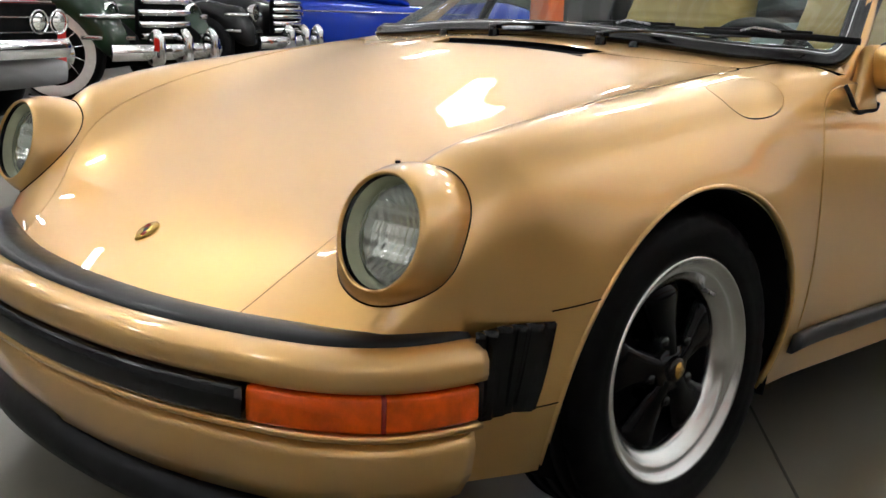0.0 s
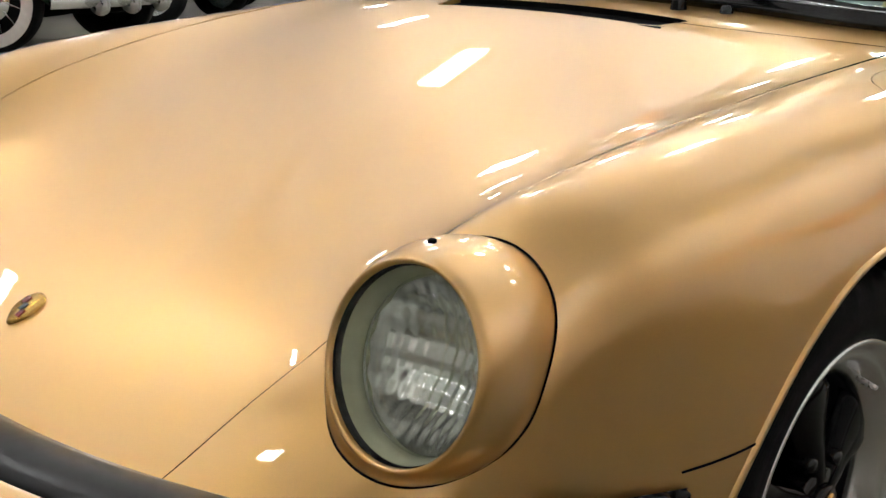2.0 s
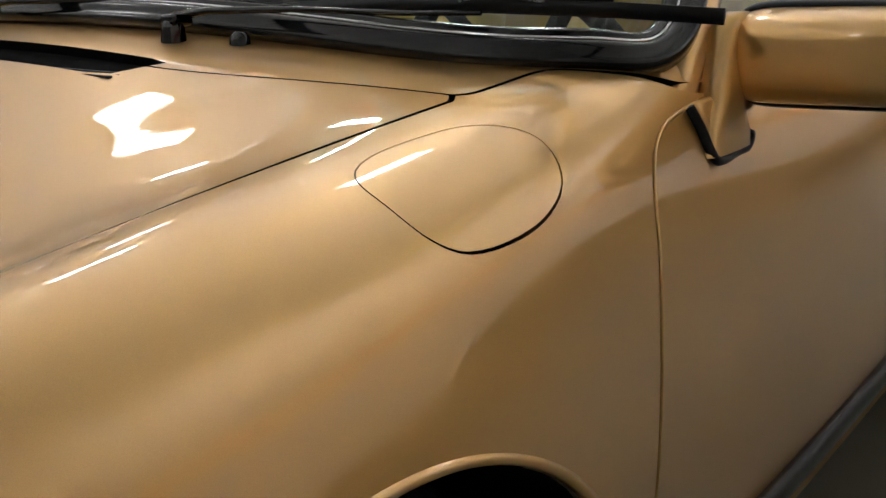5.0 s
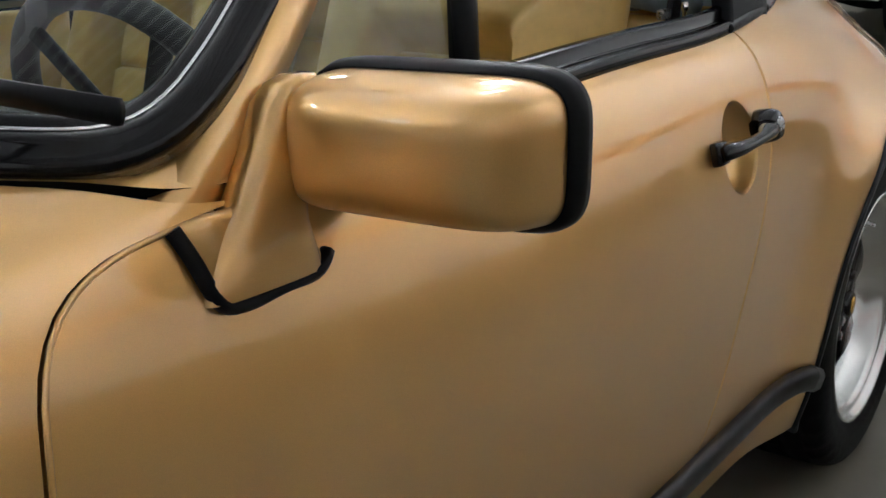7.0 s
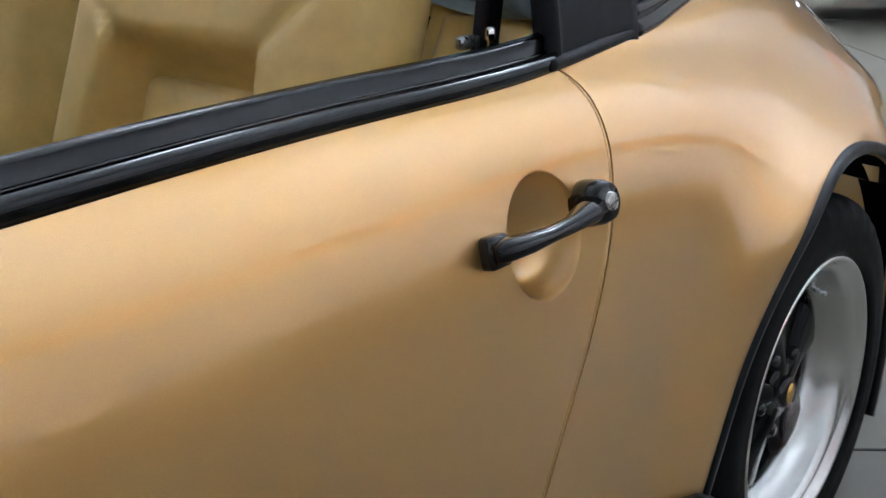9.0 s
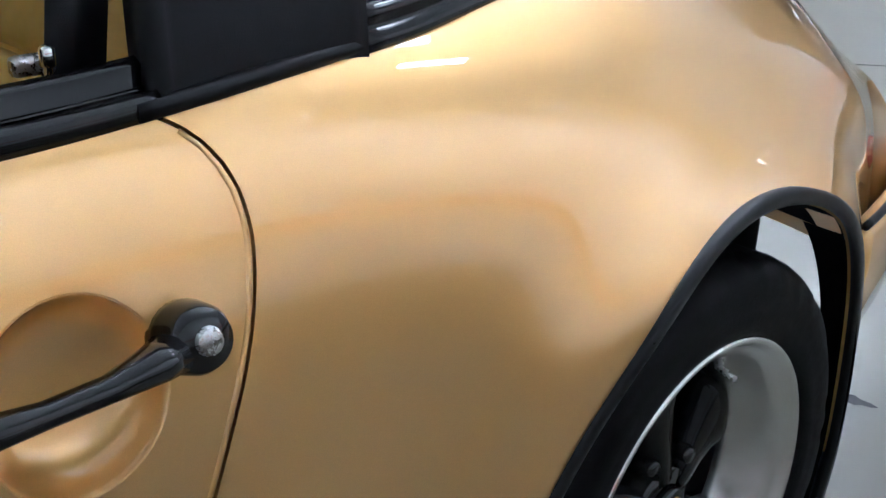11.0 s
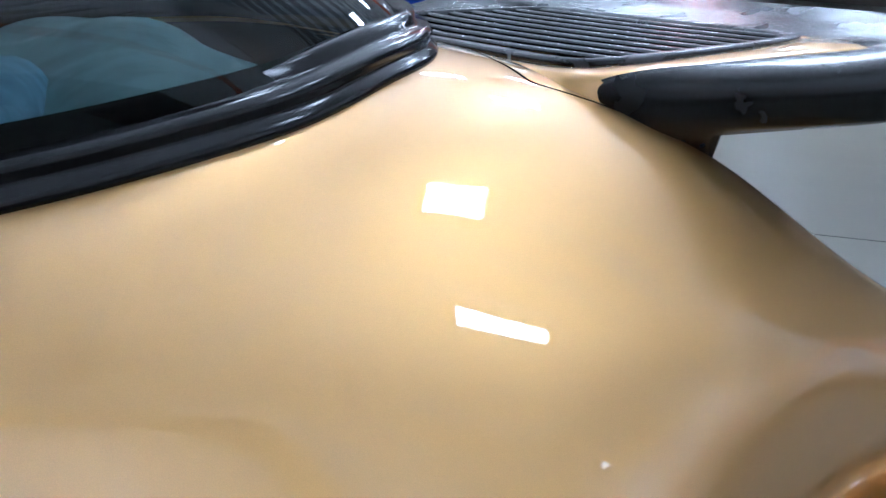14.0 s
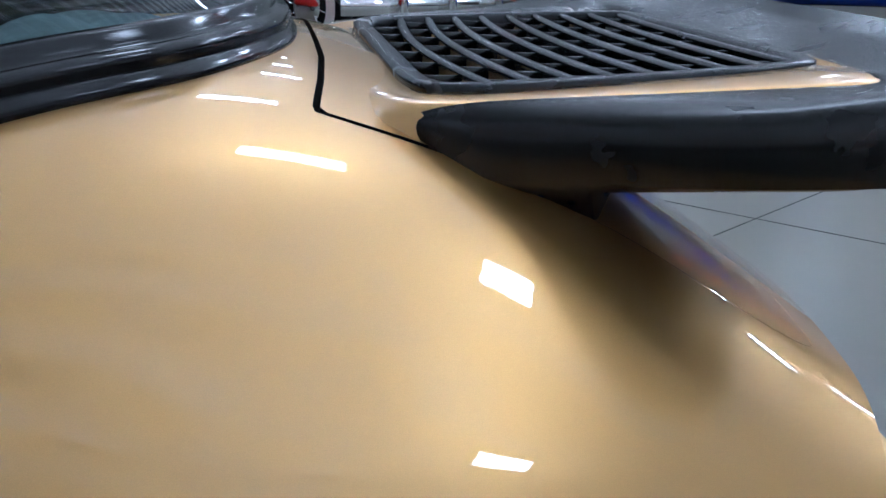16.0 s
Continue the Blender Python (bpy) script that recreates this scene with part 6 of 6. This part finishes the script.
def old_wheel(parent, x, y, r, whitewall, steer=0.0):
    w = empty("wheel")
    w.parent = parent
    s = 1 if x > 0 else -1
    part("tyre", lathe([(-0.09, r * 0.70), (-0.095, r * 0.85), (-0.075, r * 0.97), (-0.03, r), (0.03, r), (0.075, r * 0.97), (0.095, r * 0.85), (0.09, r * 0.70)], 48, "x"), TYRE, w)
    if whitewall:
        part("whitewall", lathe([(s * 0.0935, r * 0.66), (s * 0.099, r * 0.74), (s * 0.0995, r * 0.84), (s * 0.0935, r * 0.90)], 48, "x"), WHITEWALL, w, "clean white tyre wall")
    part("rim", lathe([(s * 0.085, r * 0.70), (s * 0.06, r * 0.66), (s * 0.05, r * 0.5), (s * 0.055, r * 0.42), (s * 0.05, 0.001)], 40, "x"), DARK if whitewall else STEEL, w)
    part("hub_cap", lathe([(s * 0.052, r * 0.40), (s * 0.085, r * 0.30), (s * 0.10, r * 0.14), (s * 0.102, 0.001)], 32, "x"), CHROME, w, "domed chrome hub cap")
    spokes = bmesh.new()
    for k in range(12):
        a = 2 * math.pi * k / 12
        spokes = join(spokes, tube([(s * 0.07, r * 0.3 * math.cos(a), r * 0.3 * math.sin(a)), (s * 0.065, r * 0.68 * math.cos(a + 0.2), r * 0.68 * math.sin(a + 0.2))], 0.006, 5))
    part("spokes", spokes, CHROME, w)
    w.matrix_basis = pose(x, y, r, 0, 0, steer)


def old_car(name, label, mat, at, turn, size, wheel_r=0.36, whitewall=True, round_wings=True, bars=5, overhang=0.78, steer=0.0):
    """A parked classic car, its nose towards -y before it is turned."""
    length, width, height = size
    hw, half = width / 2, length / 2
    c = empty(name, label, "car", "parked classic cars")
    if round_wings:
        part("body", loft(eased([(-half + 0.15, hw * 0.30, 0.42, 0.86), (-half + 0.5, hw * 0.48, 0.32, 0.98), (-half * 0.3, hw * 0.62, 0.28, 1.04), (0.1, hw * 0.80, 0.28, 1.06), (half * 0.5, hw * 0.80, 0.28, 1.02), (half - 0.05, hw * 0.5, 0.36, 0.72)])), mat, c)
        for s in (1, -1):
            for y, tall in ((-half + overhang, wheel_r * 2.45), (half - 0.85, wheel_r * 2.3)):
                # a mudguard arched over the wheel, with a skirt running inside it
                low = wheel_r * 1.72
                wing = loft(eased([(y - 0.60, 0.10, 0.42, 0.62), (y - 0.48, 0.17, 0.40, 0.82), (y - 0.30, 0.20, low - 0.14, tall - 0.05), (y, 0.21, low, tall), (y + 0.30, 0.20, low - 0.16, tall - 0.08), (y + 0.65, 0.12, 0.32, 0.62), (y + 0.95, 0.05, 0.28, 0.42)]), power=2.2)
                part("wing", moved(wing, pose(s * (hw - 0.20), 0, 0)), mat, c)
                skirt = loft(eased([(y - 0.58, 0.10, 0.34, 0.62), (y, 0.12, 0.26, tall - 0.1), (y + 0.8, 0.08, 0.28, 0.5)], 10))
                part("inner_wing", moved(skirt, pose(s * (hw - 0.38), 0, 0)), DARK, c)
            for z in (0.585, 0.775):
                part("wing_strip", tube([(s * (hw - 0.20 + 0.185), -half + overhang - 0.30, z), (s * (hw - 0.20 + 0.16), -half + overhang - 0.48, z), (s * (hw - 0.34), -half + overhang - 0.62, z)], 0.022, 8), CHROME, c)
            part("running_board", box(0.22, length * 0.35, 0.05, (s * (hw - 0.14), 0.05, 0.32), 0.02), RUBBER, c)
    else:
        part("body", loft(eased([(-half, hw * 0.94, 0.34, 0.82), (-half + 0.12, hw * 0.98, 0.30, 0.90), (-half * 0.4, hw, 0.28, 0.96), (0.2, hw, 0.28, 0.98), (half * 0.7, hw * 0.99, 0.28, 0.96), (half, hw * 0.93, 0.36, 0.84)]), power=5), mat, c)
    cabin = loft(eased([(-half * 0.18, hw * 0.70, 0.92, 0.98), (0.0, hw * 0.70, 0.9, height - 0.1), (half * 0.25, hw * 0.70, 0.9, height), (half * 0.5, hw * 0.66, 0.9, height - 0.12), (half * 0.78, hw * 0.55, 0.86, 0.98)]), power=3.2)
    part("roof", cabin, mat, c)
    for s in (1, -1):
        for y0, y1 in ((-0.02, half * 0.24), (half * 0.28, half * 0.50)):
            part("side_window", box(0.02, y1 - y0, 0.24, (s * hw * 0.695, (y0 + y1) / 2, (height + 0.98) / 2), 0.008), GLOSS_BLACK, c)
    part("windscreen", moved(box(hw * 1.2, 0.02, 0.34, (0, 0, 0), 0.008), pose(0, -half * 0.10, (height + 0.90) / 2, -38)), GLOSS_BLACK, c)
    nose = -half - 0.02 if not round_wings else -half + 0.12
    # grille: a stack of chrome bars before a dark mouth
    gw, gz = (hw * 0.80, 0.74) if not round_wings else (hw * 0.42, 0.76)
    part("grille_mouth", box(gw * 2, 0.06, 0.30 if not round_wings else 0.40, (0, nose - 0.0, gz), 0.02), DARK, c)
    for k in range(bars):
        z = gz - 0.16 + 0.32 * k / (bars - 1)
        wide = gw * (1.0 - 0.25 * abs(k / (bars - 1) - 0.5)) + 0.02
        path = [(wide * math.sin(t), nose - 0.16 * math.cos(t), z) for t in np.linspace(-1.4, 1.4, 13)] if round_wings else [(-wide, nose - 0.04, z), (wide, nose - 0.04, z)]
        part("grille_bar", tube(path, 0.033 if round_wings else 0.007, 8), CHROME, c)
    for s in (1, -1):
        hx = s * (hw - 0.24)
        if round_wings:
            part("headlamp", moved(lathe([(0.06, 0.01), (0.05, 0.06), (0.0, 0.095), (-0.05, 0.105), (-0.06, 0.10), (-0.062, 0.085)], 28, "y"), pose(hx, -half + 0.24, 0.80)), CHROME, c)
            part("lens", moved(lathe([(-0.060, 0.088), (-0.075, 0.06), (-0.082, 0.001)], 28, "y"), pose(hx, -half + 0.24, 0.80)), LENS_GLASS, c)
        else:
            for dx in (0.0, -s * 0.19):
                part("headlamp_rim", moved(lathe([(0.03, 0.09), (-0.02, 0.092), (-0.03, 0.085), (-0.02, 0.075)], 28, "y"), pose(hx + dx + s * 0.06, nose - 0.01, 0.76)), CHROME, c)
                part("lens", moved(lathe([(-0.012, 0.077), (-0.025, 0.05), (-0.03, 0.001)], 28, "y"), pose(hx + dx + s * 0.06, nose - 0.01, 0.76)), REFLECTOR, c)
            part("marker_lamp", box(0.012, 0.10, 0.05, (s * (hw + 0.002), -half + 0.22, 0.66), 0.004), RED_LENS, c)
    if not round_wings:
        part("front_valance", loft([(nose - 0.02, hw * 0.90, 0.30, 0.50), (nose + 0.25, hw * 0.94, 0.26, 0.52)], power=6), FAR_GREY, c, "grey front valance")
    # bumpers, curved round the corners, with overriders
    for e, y in ((-1, -half - 0.10), (1, half + 0.08)):
        path = [(hw * math.sin(t) * 1.0, y - e * 0.16 * (1 - math.cos(t)), 0.46 if round_wings else 0.57) for t in np.linspace(-1.35, 1.35, 19)]
        bumper = part("bumper", sweep_blade(path, 0.075), CHROME, c, "bright chrome bumper")
        for x in (-hw * 0.5, 0.0, hw * 0.5) if round_wings else ():
            part("overrider", loft(eased([(y + e * 0.07 - 0.06, 0.025, 0.36, 0.60), (y + e * 0.05, 0.042, 0.32, 0.68), (y + e * 0.02 + 0.06, 0.025, 0.36, 0.60)], 6), count=14), CHROME, bumper).location.x = x
    for s in (1, -1):
        part("chrome_spear", tube([(s * (hw + 0.004 if not round_wings else hw * 0.64), -half * 0.55, 0.84), (s * (hw + 0.004 if not round_wings else hw * 0.80), half * 0.5, 0.82)], 0.012, 6), CHROME, c)
    for x in (-hw + 0.10, hw - 0.10):
        for y, turned in ((-half + overhang, steer), (half - 0.85, 0.0)):
            old_wheel(c, x * (1.03 if round_wings else 1.0), y, wheel_r, whitewall, turned)
    c.matrix_basis = pose(*at, 0, 0, turn)
    return c


def sweep_blade(path, tall):
    """A bumper blade: a crowned band along a path."""
    rows = []
    for k, p in enumerate(path):
        a, b = Vector(path[max(k - 1, 0)]), Vector(path[min(k + 1, len(path) - 1)])
        n = (b - a).cross(Vector((0, 0, 1))).normalized()
        p = Vector(p)
        rows.append([p + n * o + Vector((0, 0, z * tall)) for o, z in ((-0.012, -1.0), (0.010, -0.9), (0.026, -0.35), (0.03, 0.0), (0.026, 0.35), (0.010, 0.9), (-0.012, 1.0), (-0.02, 0.0))])
    rows = [r + r[:1] for r in rows]
    bm = grid_mesh(rows)
    bmesh.ops.recalc_face_normals(bm, faces=bm.faces)
    return bm


old_car("red_muscle_car", "red two-door car with twin round headlamps and chrome bumper", CAR_RED, (-8.15, 0.48, 0), 110, (4.9, 1.86, 1.34), 0.34, False, False, 4)
old_car("green_vintage_car", "dark green vintage car with chrome grille and whitewall tyres", CAR_GREEN, (-9.92, 2.94, 0), 114, (4.9, 1.76, 1.62), 0.42, True, True, 4, 0.64, 16)
old_car("black_vintage_car", "black vintage car with rounded wings and bright trim", CAR_BLACK, (-11.85, 5.65, 0), 120, (4.9, 1.84, 1.60), 0.38, False, True, 5)
old_car("blue_classic_car", "bright blue classic car with chrome bumper", CAR_BLUE, (-11.2, 9.6, 0), 138, (4.8, 1.88, 1.50), 0.36, True, False, 5)
old_car("black_roadster", "black vintage car with large whitewall wheels", CAR_BLACK, (-20.5, 13.65, 0), 135, (4.2, 1.70, 1.6), 0.42, True, True, 5)
old_car("black_sedan", "gloss black classic car with chrome-trimmed nose", CAR_BLACK, (-1.6, 11.8, 0), -8, (5.0, 1.9, 1.55), 0.37, True, True, 6)
# orange-red pillar
pillar = tagged(part("pillar", box(0.32, 0.32, TOP, (-7.9, 9.6, TOP / 2), 0.02), ORANGE), "square steel pillar painted orange red", kind="structure")
